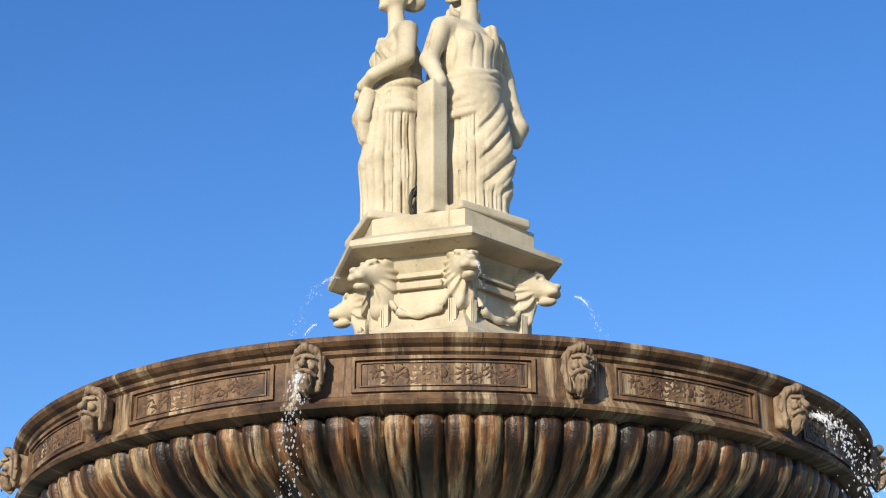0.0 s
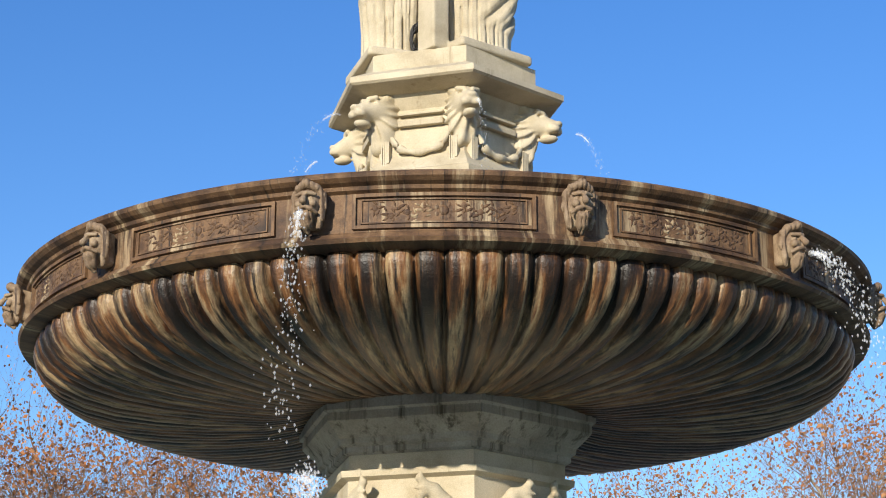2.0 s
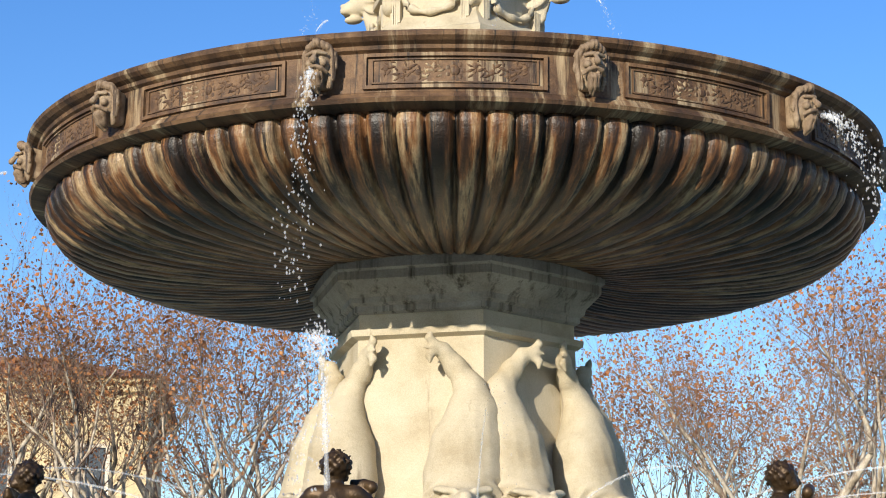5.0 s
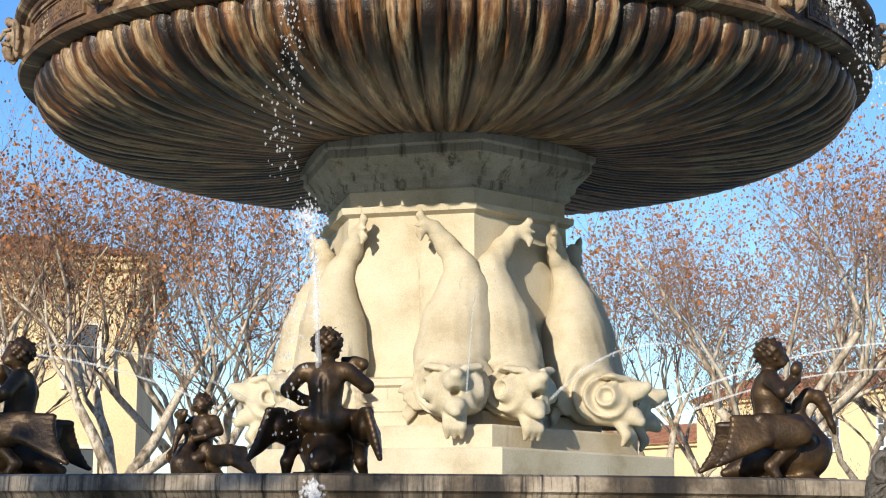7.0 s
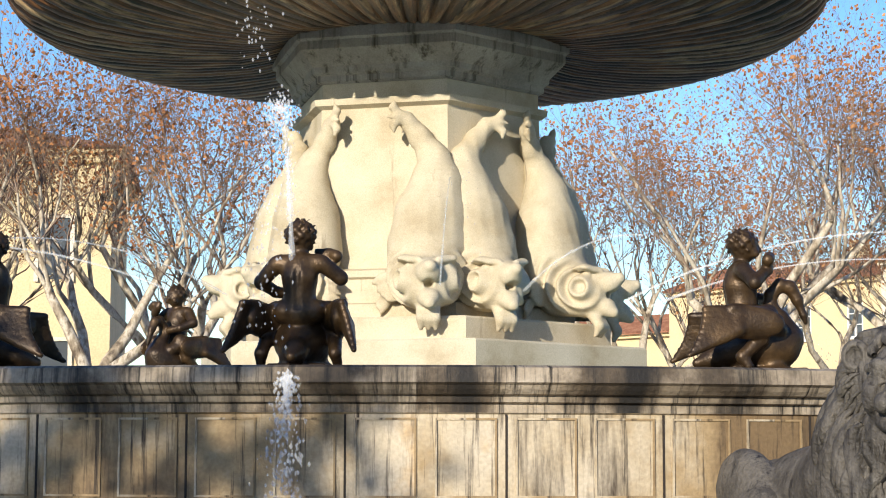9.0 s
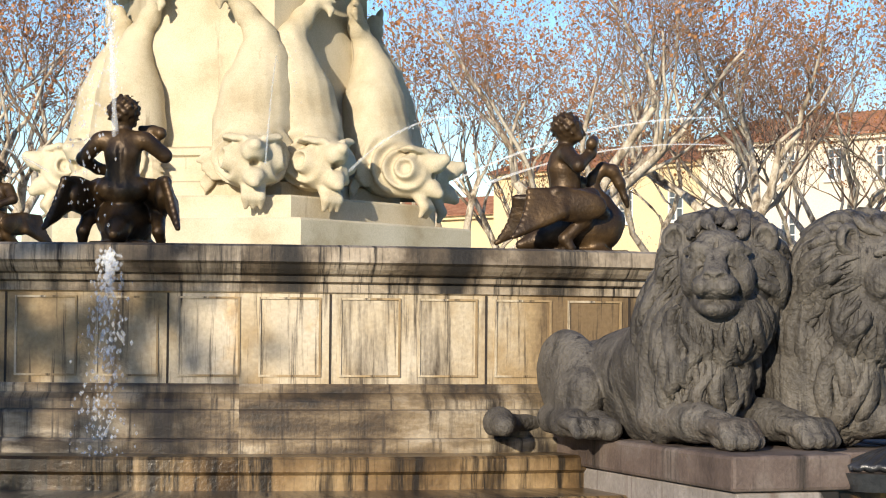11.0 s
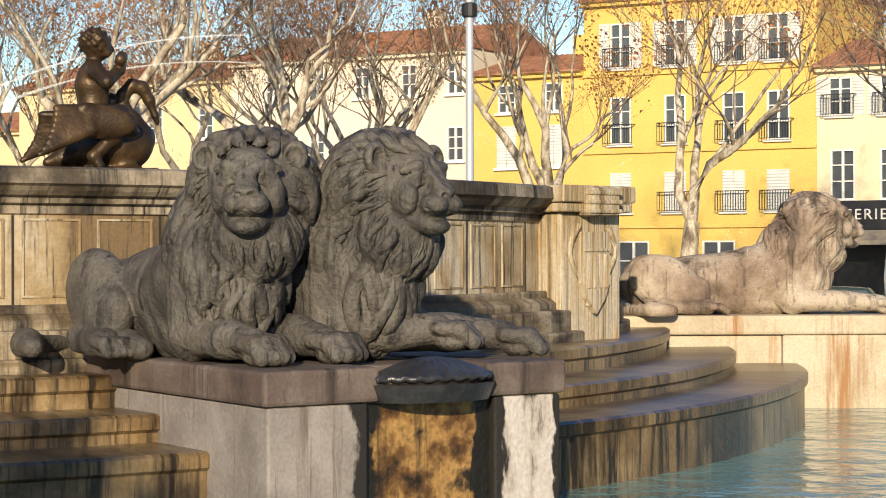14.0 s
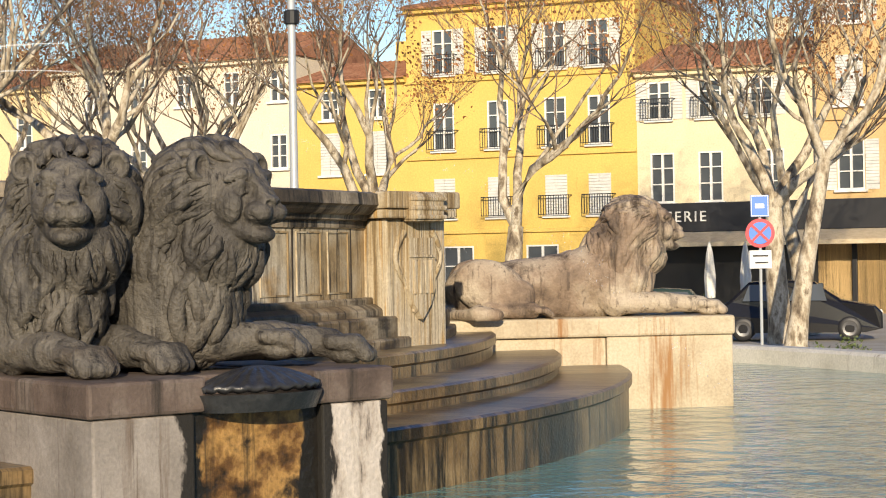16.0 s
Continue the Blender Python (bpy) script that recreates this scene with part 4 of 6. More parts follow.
# ---- dolphins on the column ----
def dolphin_form(side):
    """A carved dolphin, head down and mouth to -y, its body bulging and its tail curling up to one side."""
    def f(P):
        x, y, z = P[..., 0], P[..., 1], P[..., 2]
        k = side
        body = chain(P, [(0, -0.40, 0.27, 0.23), (0, -0.14, 0.34, 0.26), (0.02 * k, -0.02, 0.62, 0.305), (0.05 * k, 0.02, 0.92, 0.275), (0.10 * k, 0.06, 1.20, 0.20), (0.08 * k, 0.13, 1.44, 0.115), (-0.04 * k, 0.16, 1.64, 0.075), (-0.14 * k, 0.14, 1.78, 0.05), (-0.20 * k, 0.10, 1.82, 0.04)], 0.1)
        scale = np.sin(z * 62 + x * 30) * np.sin(z * 62 - x * 30)
        body = body + 0.004 * wob(P, 40, 3) - 0.006 * np.maximum(scale, 0) * np.clip((z - 0.55) * 6, 0, 1)
        # leafy tail
        for w in (-1, 0, 1):
            lobe = chain(P, [(-0.18 * k, 0.11, 1.80, 0.04), (-0.23 * k - 0.03 * k * abs(w), 0.08, 1.81 + 0.08 * w, 0.035), (-0.30 * k + 0.05 * k * abs(w), 0.06, 1.80 + 0.14 * w, 0.015)], 0.02)
            body = join(body, lobe, 0.015)
        for s in (-1, 1):
            for j in range(4):
                fin = chain(P, [(0.18 * s, -0.14, 0.36 - 0.03 * j, 0.04), (0.33 * s, -0.05 + 0.03 * j, 0.34 - 0.075 * j, 0.035), (0.42 * s - 0.02 * s * j, 0.0 + 0.02 * j, 0.30 - 0.10 * j, 0.014)], 0.015)
                body = join(body, fin, 0.010)
            body = join(body, ball(P, (0.15 * s, -0.46, 0.40), (0.06, 0.07, 0.06)), 0.008)
            body = join(body, chain(P, [(0.08 * s, -0.58, 0.46, 0.03), (0.18 * s, -0.48, 0.48, 0.035), (0.22 * s, -0.36, 0.40, 0.028)], 0.015), 0.008)
            ring = np.sqrt((y + 0.44) ** 2 + (z - 0.30) ** 2)
            body = body + 0.018 * np.sin(ring * 58) * np.clip((np.abs(x) - 0.1) * 8, 0, 1) * np.clip(1 - (y + 0.15) * 4, 0, 1) * np.clip((0.62 - z) * 6, 0, 1)
        # lips and spout
        body = join(body, chain(P, [(0, -0.52, 0.36, 0.13), (0, -0.64, 0.35, 0.095), (0, -0.74, 0.39, 0.055)], 0.03), 0.02)
        body = join(body, chain(P, [(0, -0.50, 0.16, 0.12), (0, -0.61, 0.13, 0.08), (0, -0.68, 0.08, 0.05)], 0.03), 0.02)
        body = cut(body, rod(P, (0, -0.56, 0.25), (0, -0.90, 0.23), 0.030, 0.075), 0.012)
        for j in (-1, 0, 1):
            body = join(body, chain(P, [(0.04 * j, -0.48, 0.08, 0.06), (0.05 * j, -0.56, -0.04, 0.045), (0.06 * j, -0.52, -0.13, 0.02)], 0.02), 0.012)
        return body
    return f


dolphin_mes = {k: carve("dolphin", dolphin_form(k), (-0.52, -0.98, -0.18), (0.52, 0.42, 2.05), 0.019) for k in (-1, 1)}
for k, a in enumerate((-74, -46, 3, 25, 62, 84, 132, 180, 228)):
    p = polar(a, 1.42 if k % 3 else 1.36, 3.13)
    solid("dolphin_statue", dolphin_mes[1 if a in (3, 62, -74, 132) else -1], COLUMN, label="pale carved stone dolphin with raised tail", category="dolphin statue", group="dolphins round the column", m=pose(*p, 0, 0, a) @ Matrix.Diagonal((1.14, 1.0, 1.04, 1)))


# ---- bronze swans with seated children ----
def swan_rider_form(P):
    """A swan facing +x with half-spread wings, and a seated child figure on its back."""
    x, y, z = P[..., 0], P[..., 1], P[..., 2]
    d = join(ball(P, (0.03, 0, 0.16), (0.22, 0.17, 0.155)), ball(P, (0.12, 0, 0.19), (0.14, 0.13, 0.15)), 0.04)
    d = join(d, chain(P, [(0.18, 0, 0.22, 0.10), (0.13, 0, 0.32, 0.065), (0.075, 0, 0.40, 0.048), (0.08, 0, 0.48, 0.040), (0.14, 0, 0.545, 0.040), (0.20, 0, 0.53, 0.042), (0.245, 0, 0.45, 0.034), (0.28, 0, 0.36, 0.020), (0.295, 0, 0.31, 0.014)], 0.02), 0.03)
    d = join(d, chain(P, [(-0.12, 0, 0.14, 0.10), (-0.28, 0, 0.09, 0.06), (-0.38, 0, 0.06, 0.03)], 0.05), 0.05)
    for s in (-1, 1):
        wing = None
        for j in range(9):
            u = j / 8
            e = chain(P, [(0.05 - 0.07 * u, s * (0.12 + 0.05 * u), 0.31 - 0.03 * u, 0.050), (-0.17, s * (0.24 + 0.06 * u), 0.365 - 0.12 * u, 0.040), (-0.37 - 0.11 * u * u, s * (0.29 + 0.09 * u), 0.37 - 0.28 * u, 0.018 + 0.006 * (1 - u))], 0.01)
            wing = e if wing is None else join(wing, e, 0.008)
        wing = join(wing, ball(P, (-0.10, 0.25 * s, 0.29), (0.22, 0.05, 0.10)), 0.02)
        d = join(d, wing, 0.015)
        d = join(d, chain(P, [(0.10, 0.11 * s, 0.26, 0.06), (0.0, 0.20 * s, 0.34, 0.05), (-0.2, 0.27 * s, 0.375, 0.035)], 0.02), 0.015)
        d = join(d, rod(P, (0.05, 0.1 * s, 0.06), (0.12, 0.12 * s, 0.0), 0.04, 0.05), 0.03)
        # the child's legs
        d = join(d, chain(P, [(-0.10, 0.08 * s, 0.34, 0.075), (0.03, 0.16 * s, 0.35, 0.06), (-0.02, 0.20 * s, 0.2, 0.048), (-0.14, 0.22 * s, 0.09, 0.036), (-0.10, 0.23 * s, 0.035, 0.03)], 0.02), 0.015)
    # torso, shoulders, arms, head
    d = join(d, chain(P, [(-0.10, 0, 0.34, 0.105), (-0.10, 0, 0.44, 0.088), (-0.11, 0, 0.54, 0.098), (-0.11, 0, 0.60, 0.085)], 0.04), 0.015)
    d = join(d, rod(P, (-0.11, -0.11, 0.625), (-0.11, 0.11, 0.625), 0.055), 0.03)
    d = cut(d, rod(P, (-0.205, 0, 0.36), (-0.215, 0, 0.58), 0.016), 0.02)
    d = join(d, chain(P, [(-0.11, -0.14, 0.62, 0.05), (-0.06, -0.24, 0.54, 0.042), (0.03, -0.16, 0.62, 0.035), (0.05, -0.10, 0.68, 0.035)], 0.015), 0.012)
    d = join(d, chain(P, [(-0.11, 0.14, 0.62, 0.05), (-0.06, 0.24, 0.52, 0.042), (0.04, 0.17, 0.47, 0.034), (0.07, 0.06, 0.45, 0.035)], 0.015), 0.012)
    d = join(d, chain(P, [(0.05, -0.08, 0.71, 0.022), (0.05, -0.15, 0.70, 0.030), (0.03, -0.20, 0.68, 0.038)], 0.02), 0.01)
    d = join(d, rod(P, (-0.105, 0, 0.65), (-0.09, 0, 0.73), 0.045), 0.02)
    head = ball(P, (-0.075, 0, 0.775), (0.085, 0.078, 0.095))
    head = join(head, rod(P, (0.0, 0, 0.775), (0.015, 0, 0.755), 0.016), 0.01)
    for s in (-1, 1):
        head = cut(head, ball(P, (0.005, 0.033 * s, 0.785), (0.016, 0.018, 0.012)), 0.006)
        head = join(head, ball(P, (-0.02, 0.045 * s, 0.735), (0.03, 0.025, 0.03)), 0.01)
    curls = ball(P, (-0.095, 0, 0.80), (0.092, 0.092, 0.088)) + 0.022 * np.sin(x * 85 + 1) * np.sin(y * 85) * np.sin(z * 85 + 1)
    d = join(d, join(head, curls, 0.006), 0.015)
    d = join(d, slabbox(P, (0.02, 0, 0.0), (0.26, 0.18, 0.03), 0.02), 0.03)
    return np.maximum(d + 0.003 * wob(P, 40, 5), -z)


swan_me = carve("swan_rider", swan_rider_form, (-0.54, -0.46, -0.02), (0.42, 0.46, 0.95), 0.0115)

for k, (a, r, turn) in enumerate(((-5.2, 7.55, 84), (16.3, 7.5, 0), (-21.5, 7.5, 180))):
    p = polar(a, r, 2.39)
    solid("swan_statue", swan_me, BRONZE, label=("dark bronze child seated on a swan, seen from its back", "bronze child riding a swan with folded wings", "dark bronze swan with a rider on the basin wall")[k], category="bronze statue", group="swans on the basin wall", m=pose(*p, 0, 0, turn))


# ---- plinths and lions ----
def plinth_near():
    pl = thing("lion_plinth", "grey lime-streaked stone plinth with a rust-stained middle", "plinth", "lion plinths", at=(3.2, 9.12, 0), turn=13)
    part("block", boxes((-0.87, -0.31, 0.02, 2.6, 0.1, 1.15), bevel=0.012), PLINTH, pl)
    part("block", boxes((0.45, 0.87, 0.02, 2.6, 0.1, 1.15), bevel=0.012), PEEL, pl, "flaking white crust over black stone")
    part("niche", boxes((-0.31, 0.45, 0.07, 2.58, 0.1, 1.15)), RUST, pl, "rust-crusted overflow niche")
    part("slab", boxes((-0.90, -0.25, 0.0, 2.7, 1.155, 1.33), bevel=0.02), PLINTH_SLAB, pl)
    part("slab", boxes((0.40, 0.90, 0.0, 2.7, 1.155, 1.33), bevel=0.02), PLINTH_SLAB, pl)
    part("slab", boxes((-0.247, 0.397, 0.3, 2.7, 1.155, 1.32), bevel=0.015), PLINTH_SLAB, pl)


def plinth_far():
    pl = thing("lion_plinth", "sunlit cream stone plinth standing in the pool", "plinth", "lion plinths", at=(10.2, 15.7, 0), turn=72)
    part("block", boxes((-0.87, 0.87, 0.02, 1.2, 0.1, 1.14), bevel=0.012), PLINTH_WARM, pl)
    part("block", boxes((-0.84, 0.84, 1.204, 3.0, 0.1, 1.14), bevel=0.012), PLINTH_WARM, pl)
    part("slab", boxes((-0.90, 0.90, 0.0, 3.0, 1.144, 1.32), bevel=0.025), PLINTH_WARM, pl)


PLINTH_WARM = shade("cream_rust_streaked_plinth", [(0.34, 0.26, 0.17), (0.50, 0.42, 0.30), (0.56, 0.48, 0.36)], 1.2, 0.8, 0.35, 45, streak=0.34, streak_colour=(0.30, 0.15, 0.06), streak_scale=5)
PEEL = shade("flaking_white_crust", [(0.02, 0.015, 0.012), (0.36, 0.31, 0.27), (0.46, 0.41, 0.365), (0.50, 0.45, 0.41)], 2.6, 0.75, 0.6, 40, spread=0.08, stretch=(2.2, 2.2, 0.6), edges=((0.45, 1, 0.07), (0.87, -1, 0.05)))
plinth_near()
plinth_far()

lion("weathered stone lion gazing ahead on the plinth, shade in its dark grey colour", (2.367, 10.008, 1.325), 17, -36, ((0.66, -0.13, 0.0), (0.68, 0.30, 0.0)), LION, 0.0115, 1, back=0.05)
lion("stone lion with its head turned aside, shade in its dark grey colour", (3.02, 9.92, 1.325), 34, -5, ((0.60, 0.22, 0.05), (0.70, 0.70, 0.0)), LION, 0.0115, 8)
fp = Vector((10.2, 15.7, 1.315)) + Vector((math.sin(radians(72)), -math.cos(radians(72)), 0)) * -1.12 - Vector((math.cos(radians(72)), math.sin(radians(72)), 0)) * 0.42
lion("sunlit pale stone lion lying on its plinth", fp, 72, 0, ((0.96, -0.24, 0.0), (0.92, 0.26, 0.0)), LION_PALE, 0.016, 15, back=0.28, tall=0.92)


def shell():
    """A ribbed scallop lid over the niche."""
    verts, faces = [], []
    n, m = 60, 10
    for i in range(n + 1):
        a = math.pi * i / n
        rib = 0.5 + 0.5 * math.cos(i * math.pi * 2 / 5)
        for j in range(m + 1):
            u = j / m
            r = 0.36 * u
            z = 0.10 * math.cos(u * math.pi / 2) + 0.012 * rib * u
            verts.append((-r * math.cos(a), 0.05 - (r * math.sin(a)) * 0.62, z))
    for i in range(n):
        for j in range(m):
            faces.append((i * (m + 1) + j, i * (m + 1) + j + 1, (i + 1) * (m + 1) + j + 1, (i + 1) * (m + 1) + j))
    sh = thing("shell_basin", "black ribbed stone shell between the lions", "shell", at=(3.27, 9.13, 1.27), turn=13)
    mat = shade("wet_black_stone", [(0.012, 0.012, 0.013), (0.03, 0.03, 0.032), (0.05, 0.05, 0.052)], 6, 0.3, 0.4, 50)
    ob = solid("lid", mesh_of("lid", verts, faces, True), mat, sh)
    sol = ob.modifiers.new("thick", "SOLIDIFY")
    sol.thickness = 0.03
    bm = bmesh.new()
    pts = [(0.37 * math.cos(math.pi * i / 24), 0.05 - 0.235 * math.sin(math.pi * i / 24)) for i in range(25)]
    top = [bm.verts.new((x, y, -0.03)) for x, y in pts]
    low = [bm.verts.new((x * 0.9, 0.05 + (y - 0.05) * 0.85, -0.12)) for x, y in pts]
    for i in range(24):
        bm.faces.new((top[i], top[i + 1], low[i + 1], low[i]))
    bm.faces.new(top[::-1])
    bm.faces.new(low)
    part("bowl", bm, mat, sh)


shell()


# ---- panels and the shield on the basin wall ----
def wall_panels():
    base = bpy.data.objects["basin_wall"]
    fm = None
    for a in (-20.0, -13.2, -6.4, 0.4, 7.2, 14.0, 20.8, 27.6, 34.4, 41.2):
        for off, w in ((-1.7, 0.36), (1.7, 0.36)):
            bm = frame_bars(w, 0.46, 0.012, 0.008)
            m = pose(0, 0, 1.87, 0, 0, a + off)
            if fm is None:
                fm = part("panel_frame", bend(bm, 7.862), WALL, base, m=m).data
            else:
                bm.free()
                solid("panel_frame", fm, WALL, base, m=m)
        # open joint between blocks
        bm = boxes((-0.006, 0.006, -0.004, 0.02, 1.60, 2.12))
        part("joint", bend(bm, 7.862), JOINT, base, m=pose(0, 0, 0, 0, 0, a + 3.4))


JOINT = plain("dark_joint", (0.03, 0.022, 0.016), 0.9)
wall_panels()


def shield():
    sh = thing("shield_pier", "carved stone pier with a pointed shield and cap", "pier", at=polar(48.5, 8.12, 0), turn=24)
    part("pier", boxes((-0.34, 0.34, -0.10, 0.6, 1.2, 2.2), bevel=0.015), WALL, sh)
    part("cornice", boxes((-0.40, 0.40, -0.17, 0.6, 2.20, 2.27), (-0.42, 0.42, -0.2, 0.6, 2.274, 2.405), bevel=0.015), WALL, sh)
    bm = bmesh.new()
    box(bm, -0.17, 0.17, -0.26, -0.1, 2.17, 2.39, bevel=0.03)
    for k in range(3):
        box(bm, -0.18, 0.18, -0.275, -0.12, 2.19 + k * 0.07, 2.225 + k * 0.07, bevel=0.012)
    part("keystone", bm, WALL, sh)
    bm = bmesh.new()
    out = [(-0.15, 2.05), (0.15, 2.05), (0.15, 1.66), (0.10, 1.54), (0.0, 1.42), (-0.10, 1.54), (-0.15, 1.66)]
    f = [bm.verts.new((x, -0.16, z)) for x, z in out]
    b = [bm.verts.new((x * 1.05, -0.09, z)) for x, z in out]
    bm.faces.new(f)
    for i in range(len(out)):
        j = (i + 1) % len(out)
        bm.faces.new((b[i], b[j], f[j], f[i]))
    for k in range(4):
        box(bm, -0.11 + k * 0.065, -0.085 + k * 0.065, -0.175, -0.155, 1.62, 1.88, bevel=0.004)
    box(bm, -0.15, 0.15, -0.172, -0.155, 1.90, 1.92)
    part("shield", bm, WALL, sh, "pointed striped shield")
    for s in (-1, 1):
        tv, tf = [], []
        tube(tv, tf, [(Vector((s * (0.16 + 0.10 * math.sin(u * 5.0)), -0.115, 2.10 - 0.62 * u)), 0.028 - 0.016 * u) for u in [k / 14 for k in range(15)]], 7)
        solid("ribbon", mesh_of("ribbon", tv, tf, True), WALL, sh)


shield()


v, f = lathe([(0.0, 2.2), (0.42, 2.2), (0.44, 2.36), (0.38, 2.44), (0.0, 2.45)], 24)
solid("rock_base", mesh_of("rock_base", v, f), ABACUS, label="low stone base inside the basin", category="stone base", m=pose(-1.85, 14.4, 0))
solid("swan_statue", swan_me, BRONZE, label="bronze child and swan on a stone base inside the basin", category="bronze statue", group="swans on the basin wall", m=pose(-1.85, 14.4, 2.44, 0, 0, 235) @ Matrix.Diagonal((0.8, 0.8, 0.8, 1)))

# ---- houses round the square ----
FACADE_AT, FACADE_TURN = Vector((47.0, 64.0, 0.0)), 0.0
ALONG = Vector((-0.64, 0.768, 0)).normalized()
OUT = Vector((-0.768, -0.64, 0)).normalized()
GROUND_Z = -0.65
TILE = shade("clay_roof_tiles", [(0.20, 0.075, 0.04), (0.34, 0.15, 0.08), (0.42, 0.22, 0.13)], 1.5, 0.85, 0.3, 12)
GLASS = plain("window_glass", (0.07, 0.08, 0.09), 0.08)
WHITE = shade("white_paint", [(0.62, 0.60, 0.55), (0.74, 0.72, 0.67), (0.78, 0.76, 0.72)], 3, 0.6, 0.1)
SHUTTER = shade("pale_grey_shutter_paint", [(0.48, 0.47, 0.44), (0.58, 0.57, 0.53), (0.62, 0.61, 0.58)], 3, 0.6, 0.1)
IRON = plain("black_iron", (0.02, 0.02, 0.022), 0.5, 0.3)


def plaster(name, c):
    return shade(name, [tuple(v * 0.84 for v in c), c, tuple(min(0.85, v * 1.08) for v in c)], 0.35, 0.9, 0.2, 14, streak=0.16, streak_colour=tuple(v * 0.62 for v in c), streak_scale=1.2)


YELLOW = plaster("yellow_plaster", (0.66, 0.45, 0.125))
PALE = plaster("cream_plaster", (0.72, 0.60, 0.40))
OCHRE = plaster("ochre_plaster", (0.56, 0.38, 0.18))
SAND = plaster("sand_plaster", (0.66, 0.52, 0.30))
OFFWHITE = plaster("off_white_plaster", (0.70, 0.61, 0.47))


def louvre(x0, x1, z0, z1):
    """A shutter leaf: a frame round a saw-toothed field of slats, in one piece."""
    n = max(4, int((z1 - z0 - 0.16) / 0.13))
    prof = [(0.05, z0), (0.05, z0 + 0.08)]
    for k in range(n):
        zz, st = z0 + 0.08 + k * (z1 - z0 - 0.16) / n, (z1 - z0 - 0.16) / n
        prof += [(0.055, zz + 0.01), (0.02, zz + st - 0.01)]
    prof += [(0.05, z1 - 0.08), (0.05, z1), (0.008, z1), (0.008, z0)]
    bm = bmesh.new()
    cols = [[bm.verts.new((xx, min(y, 0.05) if edge else y, zz)) for y, zz in prof] for xx, edge in ((x0, 1), (x1, 1))]
    for i in range(len(prof)):
        j = (i + 1) % len(prof)
        bm.faces.new((cols[0][i], cols[0][j], cols[1][j], cols[1][i]))
    bm.faces.new(cols[0][::-1])
    bm.faces.new(cols[1])
    bmesh.ops.recalc_face_normals(bm, faces=bm.faces)
    return bm


def window(house, x, z, w, h, style="sash", balcony=False):
    """A window standing in its reveal: x along the front, z of its sill."""
    win = part("window", boxes((x - w / 2, x + w / 2, -0.16, -0.10, z, z + h)), GLASS, house)
    t = 0.07
    part("frame", boxes((x - w / 2, x - w / 2 + t, -0.09, 0.0, z, z + h), (x + w / 2 - t, x + w / 2, -0.09, 0.0, z, z + h), (x - w / 2 + t, x + w / 2 - t, -0.09, 0.0, z + h - t, z + h), (x - w / 2 + t, x + w / 2 - t, -0.09, 0.0, z, z + t), (x - 0.05, x + 0.05, -0.09, -0.01, z + t, z + h - t), (x - w / 2 + t, x - 0.05, -0.09, -0.02, z + h * 0.36, z + h * 0.36 + 0.05), (x + 0.05, x + w / 2 - t, -0.09, -0.02, z + h * 0.36, z + h * 0.36 + 0.05), (x - w / 2 + t, x - 0.05, -0.09, -0.02, z + h * 0.68, z + h * 0.68 + 0.05), (x + 0.05, x + w / 2 - t, -0.09, -0.02, z + h * 0.68, z + h * 0.68 + 0.05)), WHITE, win)
    part("sill", boxes((x - w / 2 - 0.12, x + w / 2 + 0.12, -0.02, 0.16, z - 0.1, z - 0.002)), WHITE, win)
    if style in ("closed", "open"):
        for s in (-1, 1):
            x0 = (x + 0.01 if s > 0 else x - w / 2) if style == "closed" else x + (w / 2 + 0.03 if s > 0 else -w - 0.03)
            part("shutter", louvre(x0, x0 + w / 2 - 0.01, z, z + h), SHUTTER, win, style.replace("open", "opened") + " slatted shutter")
    if balcony:
        bm = boxes((x - w / 2 - 0.2, x + w / 2 + 0.2, 0.36, 0.39, z + 0.84, z + 0.88), (x - w / 2 - 0.2, x + w / 2 + 0.2, 0.36, 0.39, z + 0.04, z + 0.07))
        n = int((w + 0.4) / 0.11)
        for k in range(n + 1):
            xx = x - w / 2 - 0.2 + k * (w + 0.4) / n
            box(bm, xx - 0.012, xx + 0.012, 0.365, 0.385, z + 0.06, z + 0.85)
        for s in (-1, 1):
            xx = x + s * (w / 2 + 0.2)
            box(bm, xx - 0.015, xx + 0.015, 0.0, 0.37, z + 0.84, z + 0.88)
        part("railing", bm, IRON, win, "black iron railing")


